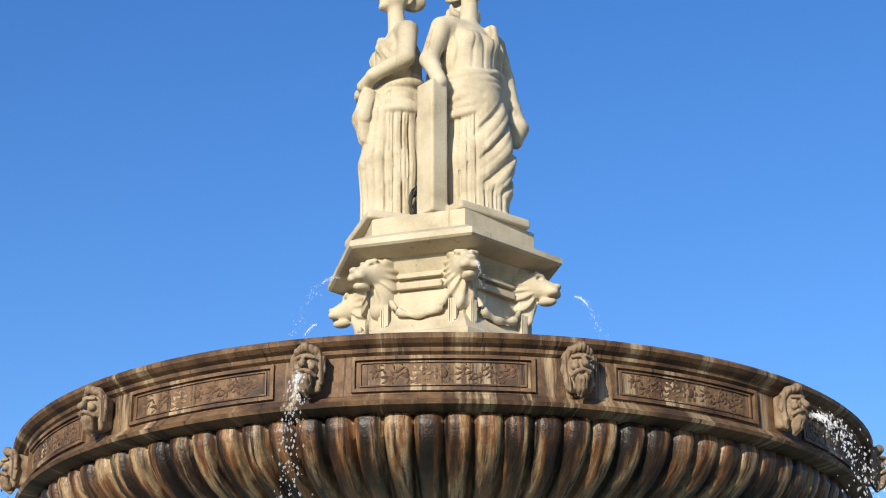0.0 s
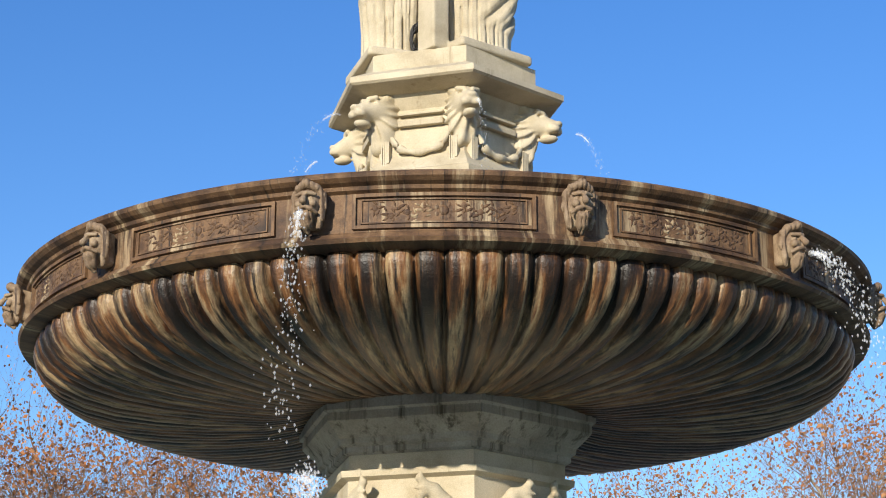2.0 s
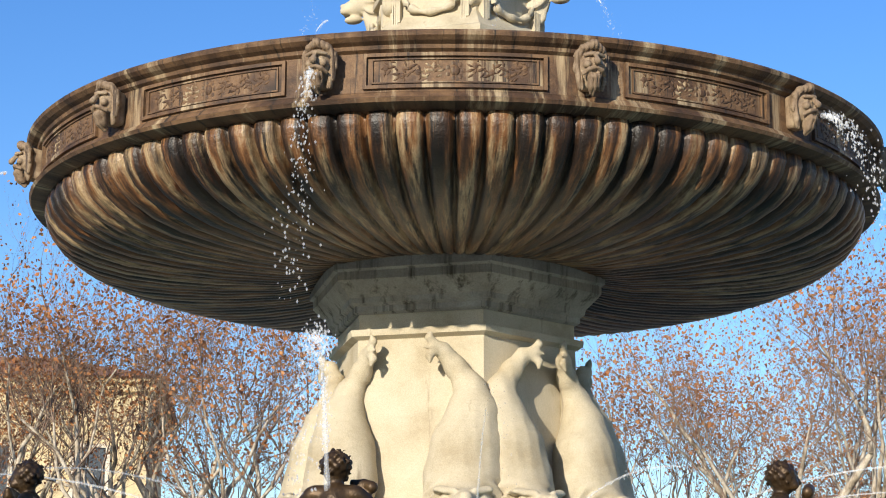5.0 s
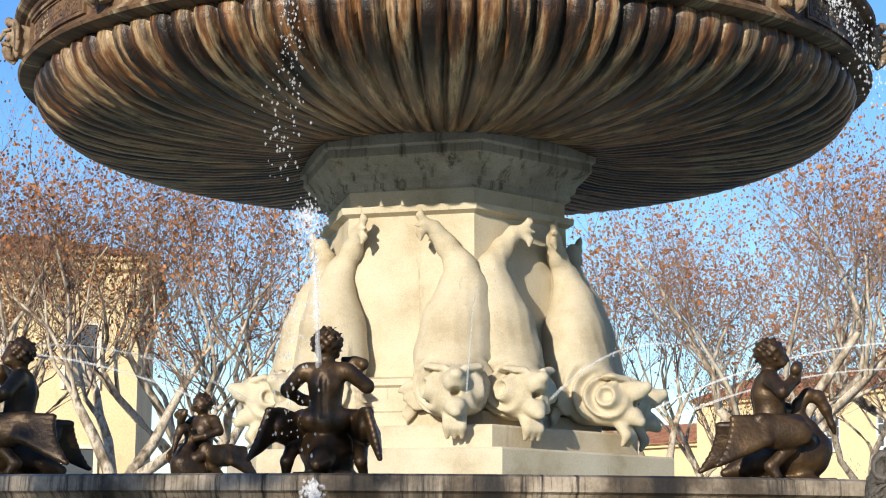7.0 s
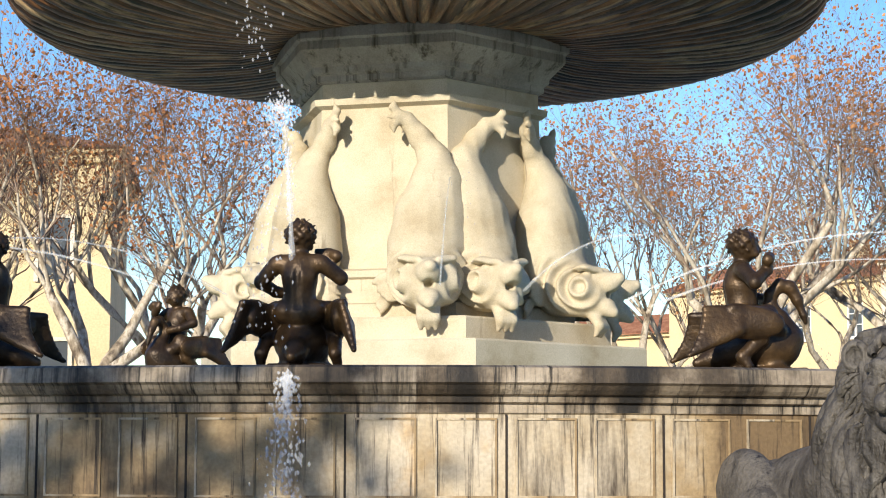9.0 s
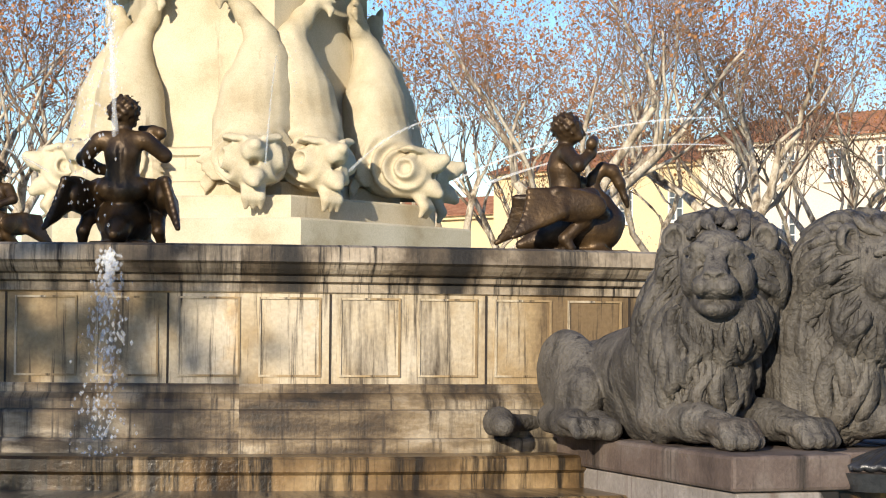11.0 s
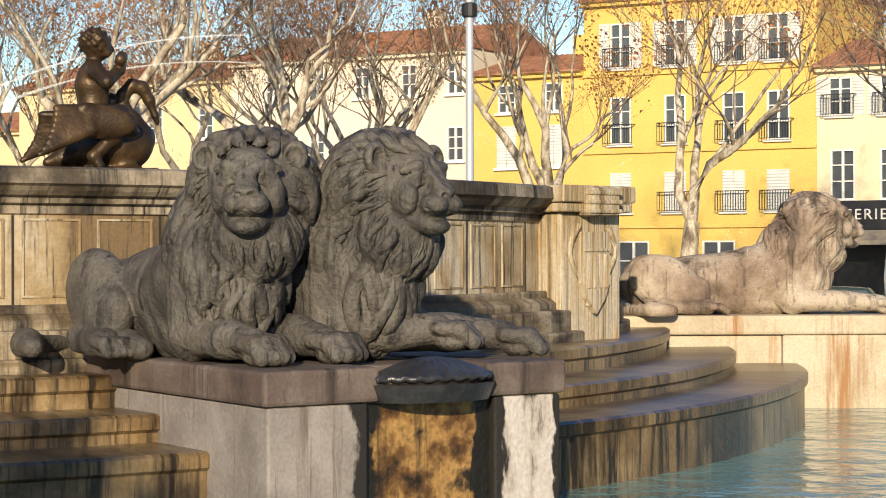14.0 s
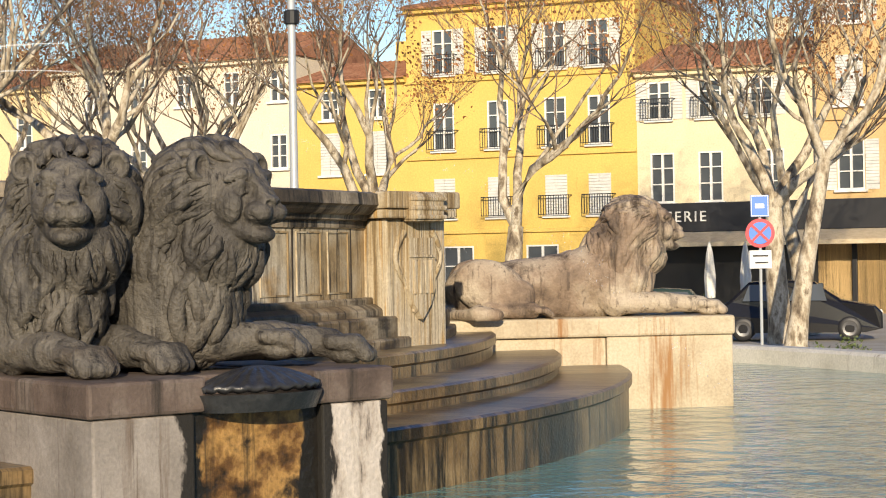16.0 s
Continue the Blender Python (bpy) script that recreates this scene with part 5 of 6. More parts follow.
def house(label, s0, s1, top, material, rows, roof=1.4, depth=9.0, bands=(), out=0.0):
    """A terraced house from s0 to s1 along the row of fronts; rows of (sill height, window height, width, places along, style, balcony)."""
    a = FACADE_AT + ALONG * s0 + OUT * out
    turn = math.degrees(math.atan2(ALONG.y, ALONG.x))
    # local x runs along the row, local y out of the front
    ob = new("house")
    ob.matrix_basis = Matrix(((ALONG.x, OUT.x, 0, a.x), (ALONG.y, OUT.y, 0, a.y), (0, 0, 1, 0), (0, 0, 0, 1)))
    tagged(ob, label, "house", "houses round the square")
    L = s1 - s0
    # front wall with openings cut through, built as strips between the window rows
    holes = sorted([(x - w / 2, x + w / 2, z, z + h) for z, h, w, xs, st, bal in rows for x in xs])
    xs = sorted({0.0, L} | {v for h in holes for v in h[:2]})
    zs = sorted({GROUND_Z, top} | {v for h in holes for v in h[2:]})
    bm = bmesh.new()
    grid = {(x, z): bm.verts.new((x, 0.0, z)) for x in xs for z in zs}
    for x0, x1 in zip(xs, xs[1:]):
        for z0, z1 in zip(zs, zs[1:]):
            if not any(h[0] <= (x0 + x1) / 2 <= h[1] and h[2] <= (z0 + z1) / 2 <= h[3] for h in holes):
                bm.faces.new((grid[x0, z0], grid[x0, z1], grid[x1, z1], grid[x1, z0]))
    r = bmesh.ops.extrude_face_region(bm, geom=list(bm.faces))
    for v in [e for e in r["geom"] if isinstance(e, bmesh.types.BMVert)]:
        v.co.y = -0.3
    bmesh.ops.recalc_face_normals(bm, faces=bm.faces)
    part("front_wall", bm, material, ob)
    part("back_wall", boxes((0, L, -depth, -0.31, GROUND_Z, top)), material, ob)
    part("cornice", boxes((-0.02, L + 0.02, 0.002, 0.28, top - 0.28, top - 0.12), (-0.02, L + 0.02, 0.002, 0.42, top - 0.118, top), bevel=0.02), material, ob)
    for z in bands:
        part("band", boxes((0, L, 0.002, 0.12, z, z + 0.16), bevel=0.02), material, ob)
    bm = bmesh.new()
    v = [bm.verts.new(c) for c in ((-0.1, 0.5, top), (L + 0.1, 0.5, top), (L + 0.1, -depth / 2, top + roof), (-0.1, -depth / 2, top + roof), (-0.1, -depth, top), (L + 0.1, -depth, top), (-0.1, 0.5, top - 0.08), (L + 0.1, 0.5, top - 0.08))]
    for f in ((0, 1, 2, 3), (3, 2, 5, 4), (6, 7, 1, 0), (0, 3, 4), (1, 5, 2)):
        bm.faces.new([v[i] for i in f])
    r = part("roof", bm, TILE, ob, "clay tile roof")
    bm = bmesh.new()
    n = int(L / 0.28)
    for k in range(n):
        x = (k + 0.5) * L / n
        m = Matrix(((1, 0, 0, x), (0, 1, 0, 0), (0, 0, 1, 0), (0, 0, 0, 1)))
        p0, p1 = Vector((x, 0.52, top + 0.01)), Vector((x, -depth / 2, top + roof + 0.01))
        d = 0.07
        q = [bm.verts.new(c) for c in (p0 + Vector((-d, 0, 0)), p0 + Vector((0, 0, d)), p0 + Vector((d, 0, 0)), p1 + Vector((-d, 0, 0)), p1 + Vector((0, 0, d)), p1 + Vector((d, 0, 0)))]
        bm.faces.new((q[0], q[1], q[4], q[3]))
        bm.faces.new((q[1], q[2], q[5], q[4]))
        bm.faces.new((q[0], q[2], q[1]))
    tagged(part("tile_ridge", bm, TILE, r), kind="stuff")
    part("chimney", boxes((L * 0.3, L * 0.3 + 0.9, -depth / 2 - 0.3, -depth / 2 + 0.3, top + roof * 0.7, top + roof + 0.9), bevel=0.03), material, r)
    for z, h, w, places, style, bal in rows:
        for x in places:
            window(ob, x, z, w, h, style, bal)
    return ob


house("ochre plaster corner house with open grey shutters", -12.0, 0.0, 14.5, OCHRE, [(4.3, 2.0, 1.1, (10.6, 7.6, 4.4), "open", False), (7.7, 2.0, 1.1, (10.6, 7.6, 4.4), "closed", False), (11.0, 2.0, 1.1, (10.6, 7.6, 4.4), "open", False)], out=0.6, bands=(3.4, 7.1))
house("cream plaster house with a black shopfront below", 0.0, 7.8, 9.6, PALE, [(4.0, 2.1, 1.05, (6.7, 4.6, 2.0), "sash", False), (7.5, 1.6, 1.0, (6.8, 4.6, 2.4), "open", True)], roof=1.5, bands=(3.5,))
house("bright yellow plaster house with iron balconies", 7.8, 18.6, 13.0, YELLOW, [(-0.45, 2.8, 1.5, (1.7, 4.4, 8.4), "sash", False), (3.6, 1.75, 1.0, (1.7, 3.7, 6.4, 9.0), "closed", True), (6.6, 2.1, 1.0, (1.7, 3.7, 6.4, 9.0), "sash", True), (9.95, 2.0, 1.0, (1.7, 3.7, 6.4, 9.0), "open", True)], roof=0.9, bands=(2.9, 6.2, 9.6))
house("low yellow plaster house with shuttered windows", 18.6, 24.3, 10.0, YELLOW, [(5.7, 1.9, 1.0, (1.5, 3.9), "closed", False), (8.2, 1.3, 0.9, (1.5, 3.9), "sash", False), (2.0, 2.0, 1.1, (1.5, 3.9), "sash", False)], roof=1.2)
house("long off-white plaster house under a clay roof", 24.3, 38.0, 11.3, OFFWHITE, [(9.2, 1.5, 0.85, (0.9, 3.4, 6.0, 8.6, 11.2), "sash", False), (6.1, 1.6, 0.9, (0.9, 3.4, 6.0, 8.6, 11.2), "sash", False), (2.6, 2.0, 1.0, (0.9, 3.4, 6.0, 8.6, 11.2), "sash", False)], roof=1.6)
house("pale yellow plaster house behind bare trees", 38.0, 52.0, 10.6, SAND, [(7.6, 1.7, 0.95, (1.6, 4.8, 8.0, 11.2), "sash", False), (4.2, 1.8, 0.95, (1.6, 4.8, 8.0, 11.2), "closed", False)], roof=1.5)
house("distant low yellow house with a clay roof", 52.0, 74.0, 8.8, SAND, [(5.2, 1.6, 0.9, (2.0, 5.0, 8.5, 12.0), "sash", False)], roof=1.4, out=-4.0)


def left_house():
    ob = thing("house", "large ochre stone house seen through bare trees", "house", "houses round the square", at=(-15.5, 68.0, 0), turn=6)
    part("wall", boxes((-16, 4.6, 0, 12, GROUND_Z, 12.2)), SAND, ob)
    part("cornice", boxes((-16.2, 4.8, -0.3, 12.2, 12.204, 12.5), (-16.4, 5.0, -0.5, 12.4, 12.504, 12.7), bevel=0.03), SAND, ob)
    bm = bmesh.new()
    v = [bm.verts.new(c) for c in ((-16.6, -0.7, 12.71), (5.2, -0.7, 12.71), (5.2, 12.6, 12.71), (-16.6, 12.6, 12.71), (-12, 6, 14.4), (0.5, 6, 14.4))]
    for f in ((0, 1, 5, 4), (1, 2, 5), (2, 3, 4, 5), (3, 0, 4), (0, 3, 2, 1)):
        bm.faces.new([v[i] for i in f])
    part("roof", bm, TILE, ob, "clay tile roof")
    for k in range(5):
        for z in (3.6, 8.0):
            x = -11 + k * 3.4
            w = part("window", boxes((x - 0.55, x + 0.55, -0.03, 0.02, z, z + 2.2)), GLASS, ob)
            part("frame", boxes((x - 0.7, x - 0.55, -0.12, 0.0, z - 0.1, z + 2.3), (x + 0.55, x + 0.7, -0.12, 0.0, z - 0.1, z + 2.3), (x - 0.55, x + 0.55, -0.12, 0.0, z + 2.2, z + 2.34)), OFFWHITE, w)


left_house()


# ---- shopfront, awning, lettering ----
def shopfront():
    m = Matrix(((ALONG.x, OUT.x, 0, FACADE_AT.x), (ALONG.y, OUT.y, 0, FACADE_AT.y), (0, 0, 1, 0), (0, 0, 0, 1)))
    sf = new("shopfront")
    sf.matrix_basis = m
    tagged(sf, "black cafe front with white sign letters and awning", "shopfront")
    part("fascia", boxes((-8.0, 7.7, 0.62, 0.80, 2.75, 3.95), bevel=0.02), plain("black_fascia", (0.022, 0.022, 0.024), 0.4), sf)
    # solid near-black block: the unlit room's darkness is put into its colour
    part("opening_fill", boxes((-8.0, 7.7, 0.02, 0.60, GROUND_Z, 2.74)), plain("painted_interior_dark", (0.015, 0.014, 0.013), 0.4), sf)
    bm = bmesh.new()
    v = [bm.verts.new(c) for c in ((-8, 0.82, 2.74), (6.8, 0.82, 2.74), (6.8, 2.6, 2.32), (-8, 2.6, 2.32), (-8, 2.62, 2.14), (6.8, 2.62, 2.14))]
    bm.faces.new((v[0], v[1], v[2], v[3]))
    bm.faces.new((v[3], v[2], v[5], v[4]))
    aw = part("awning", bm, shade("tan_awning_cloth", [(0.44, 0.34, 0.22), (0.52, 0.42, 0.28), (0.58, 0.47, 0.32)], 4, 0.9, 0.1), sf)
    aw.modifiers.new("thick", "SOLIDIFY").thickness = 0.03
    for k in range(6):
        x = -7.5 + 3 * k
        part("post", boxes((x - 0.1, x + 0.1, 0.62, 0.78, GROUND_Z, 2.73), bevel=0.02), WHITE if k % 2 else IRON, sf)
    c = bpy.data.curves.new("letters", "FONT")
    c.body, c.size, c.extrude, c.align_x = "BRASSERIE", 0.62, 0.03, "CENTER"
    c.space_character = 1.25
    c.materials.append(WHITE)
    t = new("letters", c)
    t.parent = sf
    t.matrix_basis = Matrix(((-1, 0, 0, 6.3), (0, 0, 1, 0.83), (0, 1, 0, 3.18), (0, 0, 0, 1)))


shopfront()


# ---- plane trees ----
BARK = shade("mottled_plane_bark", [(0.10, 0.072, 0.048), (0.30, 0.24, 0.165), (0.56, 0.49, 0.38), (0.16, 0.12, 0.08)], 3.5, 0.85, 0.4, 25, spread=0.16, stretch=(1, 1, 0.45))
TWIG = shade("brown_twigs", [(0.085, 0.056, 0.040), (0.19, 0.13, 0.092), (0.33, 0.25, 0.185)], 2.0, 0.9, 0.0, 20)
LEAF = shade("dry_brown_leaves", [(0.16, 0.055, 0.022), (0.38, 0.15, 0.05), (0.48, 0.25, 0.10)], 1.2, 0.8, 0.0, 9, spread=0.15)


def plane_tree(seed, height, fork, spread, leafy=1.0, lean=(0.0, 0.0), thick=0.34):
    """A bare pollarded plane tree with a few dry leaves: trunk, limbs, twigs, leaves."""
    rnd = random.Random(seed)
    tv, tf, wv, wf, lv, lf = [], [], [], [], [], []

    def leafat(p, size):
        n = Vector((rnd.gauss(0, 1), rnd.gauss(0, 1), rnd.gauss(0, 1))).normalized()
        u = n.orthogonal().normalized() * size
        w = n.cross(u).normalized() * size * 0.8
        b = len(lv)
        lv.extend((p - u, p - w * 0.7 + n * size * 0.2, p + u, p + w))
        lf.append((b, b + 1, b + 2, b + 3))

    def grow(p, d, r, ln, level):
        rows, steps = [], 5 if level < 2 else 4
        q, v = p.copy(), d.copy()
        for i in range(steps + 1):
            rows.append((q.copy(), r * (1 - 0.55 * i / steps)))
            wig = 0.22 if level < 3 else 0.16
            v = (v + Vector((rnd.gauss(0, wig), rnd.gauss(0, wig), rnd.gauss(0, wig * 0.6) + 0.07))).normalized()
            q = q + v * ln / steps
        big = level < 2
        tube(tv if big else wv, tf if big else wf, rows, 8 if level == 0 else 6 if level == 1 else 4 if level == 2 else 3)
        if level == 4:
            if rnd.random() < 0.8 * leafy:
                leafat(rows[-1][0], rnd.uniform(0.03, 0.075))
            if rnd.random() < 0.6 * leafy:
                leafat(rows[2][0], rnd.uniform(0.03, 0.06))
            return
        n = (4, 5, 6, 7)[level]
        for k in range(n):
            at = rows[-1] if k == 0 else rows[rnd.randint(2 if level < 3 else 1, steps)]
            az = rnd.uniform(0, 6.28)
            side = Vector((math.cos(az), math.sin(az), rnd.uniform(-0.1, 0.5)))
            w = (v * (1.0 if k == 0 else 0.75) + side * spread * (0.4 if k == 0 else 0.85)).normalized()
            grow(at[0], w, at[1] * ((0.85 if k == 0 else 0.6) if level < 1 else (0.72 if k == 0 else 0.5)), ln * rnd.uniform(0.55, 0.8), level + 1)

    # trunk
    rows = []
    q = Vector((0, 0, 0))
    for i in range(7):
        u = i / 6
        rows.append((Vector((lean[0] * u + 0.05 * math.sin(5 * u + seed), lean[1] * u, fork * u)), thick * (1.25 - 0.45 * u if i else 1.5)))
    tube(tv, tf, rows, 12)
    top = rows[-1][0]
    for k in range(3 + seed % 2):
        az = 6.28 * k / (3 + seed % 2) + rnd.uniform(-0.4, 0.4)
        d = Vector((math.cos(az) * spread, math.sin(az) * spread, rnd.uniform(0.8, 1.2))).normalized()
        grow(top, d, thick * 0.62, height * 0.30, 0 + 0)
    ob = new("plane_tree")
    ob.matrix_basis = pose(0, 0, -50)
    tagged(ob, "bare plane tree with pale bark and dry leaves", "tree", "plane trees")
    solid("trunk", mesh_of("trunk", tv, tf, True), BARK, ob)
    tagged(solid("branchwork", mesh_of("branchwork", wv, wf), TWIG, ob), kind="stuff")
    tagged(solid("foliage", mesh_of("foliage", lv, lf), LEAF, ob), kind="stuff")
    return ob


def place_trees():
    kinds = [plane_tree(3, 14, 4.0, 0.7, 1.0, (0.3, 0), 0.28), plane_tree(8, 15, 3.2, 0.55, 1.2, (0.5, 0), 0.26), plane_tree(12, 13, 4.5, 0.8, 0.9, (-0.9, 0.3), 0.20), plane_tree(21, 14, 3.6, 0.65, 1.3, (0, 0.2), 0.27)]
    rows = [(1, 23.7, 46.3, 40), (2, 27.0, 37.9, 200), (3, 21.6, 50.5, 120), (0, 12.6, 48.4, 10), (0, 8.3, 46.0, 250), (1, 16.6, 54.0, 300), (3, 29.5, 42.0, 15), (2, 13.5, 60.0, 80),
            (3, -7.6, 46.0, 60), (0, -6.0, 50.0, 150), (1, -10.5, 48.0, 220), (2, -4.0, 56.0, 320), (3, 6.5, 56.0, 95), (1, 10.0, 62.0, 180), (0, 19.0, 62.0, 35), (3, -13.0, 52.0, 10), (1, 34.0, 47.0, 130)]
    used = set()
    for k, x, y, turn in rows:
        r = math.hypot(x, y - 19)
        z = -0.62 if r > 40 else -0.35 - (r - 30) * 0.027
        m = pose(x, y, z, 0, 0, turn)
        if k in used:
            copy_thing(kinds[k], m)
        else:
            used.add(k)
            kinds[k].matrix_basis = m


place_trees()


# ---- plain unseen houses closing the square behind the camera, added to block low sky ----
def closing_walls():
    for k, (x, y, turn, w, h) in enumerate(((0, -46, 0, 60, 11.5), (-50, -14, -75, 60, 11.0), (52, -12, 75, 60, 12.0), (-58, 40, -105, 50, 11.0))):
        ob = thing("house", "unseen sand-coloured plaster house closing the square, added to block low sky light", "house", "houses round the square", at=(x, y, GROUND_Z), turn=turn)
        part("wall", boxes((-w / 2, w / 2, -6, 0, 0, h)), SAND, ob)
        part("roof", boxes((-w / 2 - 0.3, w / 2 + 0.3, -6.4, 0.4, h + 0.004, h + 0.5), bevel=0.1), TILE, ob)


closing_walls()

# ---- unseen evergreens added behind the camera to throw shade on basin wall and steps ----
def evergreen(at, r, z0, z1, count, seed):
    rnd = random.Random(seed)
    ob = thing("evergreen_tree", "unseen dense evergreen tree added behind the camera to cast shade", "tree", at=at)
    tv, tf = [], []
    tube(tv, tf, [(Vector((0.06 * math.sin(i), 0, z0 * 1.15 * i / 5)), 0.2 - 0.02 * i) for i in range(6)], 8)
    for k in range(6):
        a = k * 1.05
        tube(tv, tf, [(Vector((0, 0, z0 * 0.95)), 0.08), (Vector((r * 0.5 * math.cos(a), r * 0.5 * math.sin(a), (z0 + z1) / 2)), 0.03)], 5)
    solid("trunk", mesh_of("trunk", tv, tf, True), BARK, ob)
    lv, lf = [], []
    for _ in range(count):
        d = Vector((rnd.gauss(0, 1), rnd.gauss(0, 1), rnd.gauss(0, 1))).normalized() * rnd.random() ** 0.4
        lump = 1 + 0.12 * math.sin(5 * d.x + 3) * math.sin(6 * d.z)
        p = Vector((d.x * r * lump, d.y * r * lump, (z0 + z1) / 2 + d.z * (z1 - z0) / 2 * lump))
        n = Vector((rnd.gauss(0, 1), rnd.gauss(0, 1), rnd.gauss(0, 1))).normalized()
        u = n.orthogonal().normalized() * rnd.uniform(0.09, 0.17)
        w = n.cross(u) * 0.7
        b = len(lv)
        lv.extend((p - u, p - w, p + u, p + w))
        lf.append((b, b + 1, b + 2, b + 3))
    tagged(solid("crown", mesh_of("crown", lv, lf), shade("dark_green_leaves", [(0.02, 0.045, 0.015), (0.04, 0.08, 0.025), (0.07, 0.11, 0.04)], 3, 0.6, 0.0, 12), ob), kind="stuff")


evergreen((-8.83, -2.37, 0), 2.15, 5.0, 8.0, 850, 5)
evergreen((-5.07, -3.09, 0), 0.85, 4.3, 5.5, 420, 9)


# ---- street things ----
def lamp_post(at):
    ob = thing("street_lamp", "tall pale grey steel lamp post", "street lamp", at=at)
    v, f = lathe([(0.13, 0), (0.13, 0.5), (0.10, 0.55), (0.085, 5.0), (0.07, 12.5), (0.0, 12.5)], 14)
    solid("pole", mesh_of("pole", v, f, True), GREY, ob)
    part("arm", boxes((-0.9, 0.9, -0.04, 0.04, 12.3, 12.4), bevel=0.015), GREY, ob)
    for s in (-1, 1):
        part("lantern", boxes((s * 1.0 - 0.3, s * 1.0 + 0.3, -0.14, 0.14, 12.26, 12.42), bevel=0.04), GREY, ob)
    v, f = lathe([(0.12, 7.28), (0.16, 7.3), (0.16, 7.55), (0.12, 7.58)], 12)
    solid("collar", mesh_of("collar", v, f), IRON, ob)


GREY = plain("grey_painted_steel", (0.42, 0.44, 0.45), 0.45, 0.2)
lamp_post((14.17, 37.4, -0.5))


def road_sign(at, turn):
    ob = thing("road_sign", "road sign post with blue square and red-ringed disc", "road sign", at=at, turn=turn)
    v, f = lathe([(0.035, 0), (0.035, 3.4), (0, 3.4)], 10)
    solid("post", mesh_of("post", v, f), GREY, ob)
    blue, red = plain("sign_blue", (0.03, 0.16, 0.55), 0.4), plain("sign_red", (0.62, 0.02, 0.04), 0.4)
    white = plain("sign_white", (0.75, 0.75, 0.75), 0.4)

    def disc(r, y, mat, name, parent, z):
        v, f = lathe([(0.0, 0.0), (r, 0.0), (r, 0.02), (0.0, 0.02)], 32)
        return solid(name, mesh_of(name, v, f), mat, parent, m=pose(0, y, z, 90, 0, 0))

    b = part("blue_plate", boxes((-0.2, 0.2, -0.07, -0.045, 2.98, 3.46), bevel=0.008), blue, ob)
    part("white_edge", boxes((-0.19, 0.19, -0.078, -0.072, 2.99, 3.01), (-0.19, 0.19, -0.078, -0.072, 3.43, 3.45), (-0.19, -0.175, -0.078, -0.072, 3.01, 3.43), (0.175, 0.19, -0.078, -0.072, 3.01, 3.43), (-0.1, 0.1, -0.078, -0.072, 3.17, 3.27)), white, b)
    d = disc(0.32, -0.05, red, "disc", ob, 2.62)
    disc(0.245, -0.075, blue, "disc_field", d, 0.0).matrix_basis = pose(0, 0, 0.022)
    part("slash", boxes((-0.27, 0.27, -0.028, 0.028, 0.045, 0.05), m=pose(0, 0, 0, 0, 0, 45)), red, d)
    part("slash", boxes((-0.27, 0.27, -0.028, 0.028, 0.052, 0.056), m=pose(0, 0, 0, 0, 0, -45)), red, d)
    p = part("white_plate", boxes((-0.24, 0.24, -0.07, -0.045, 1.84, 2.24), bevel=0.008), white, ob)
    part("bar", boxes((-0.17, 0.17, -0.078, -0.072, 2.1, 2.14), (-0.12, 0.17, -0.078, -0.072, 1.95, 1.99)), IRON, p)


road_sign((24.37, 35.43, -0.32), -34)


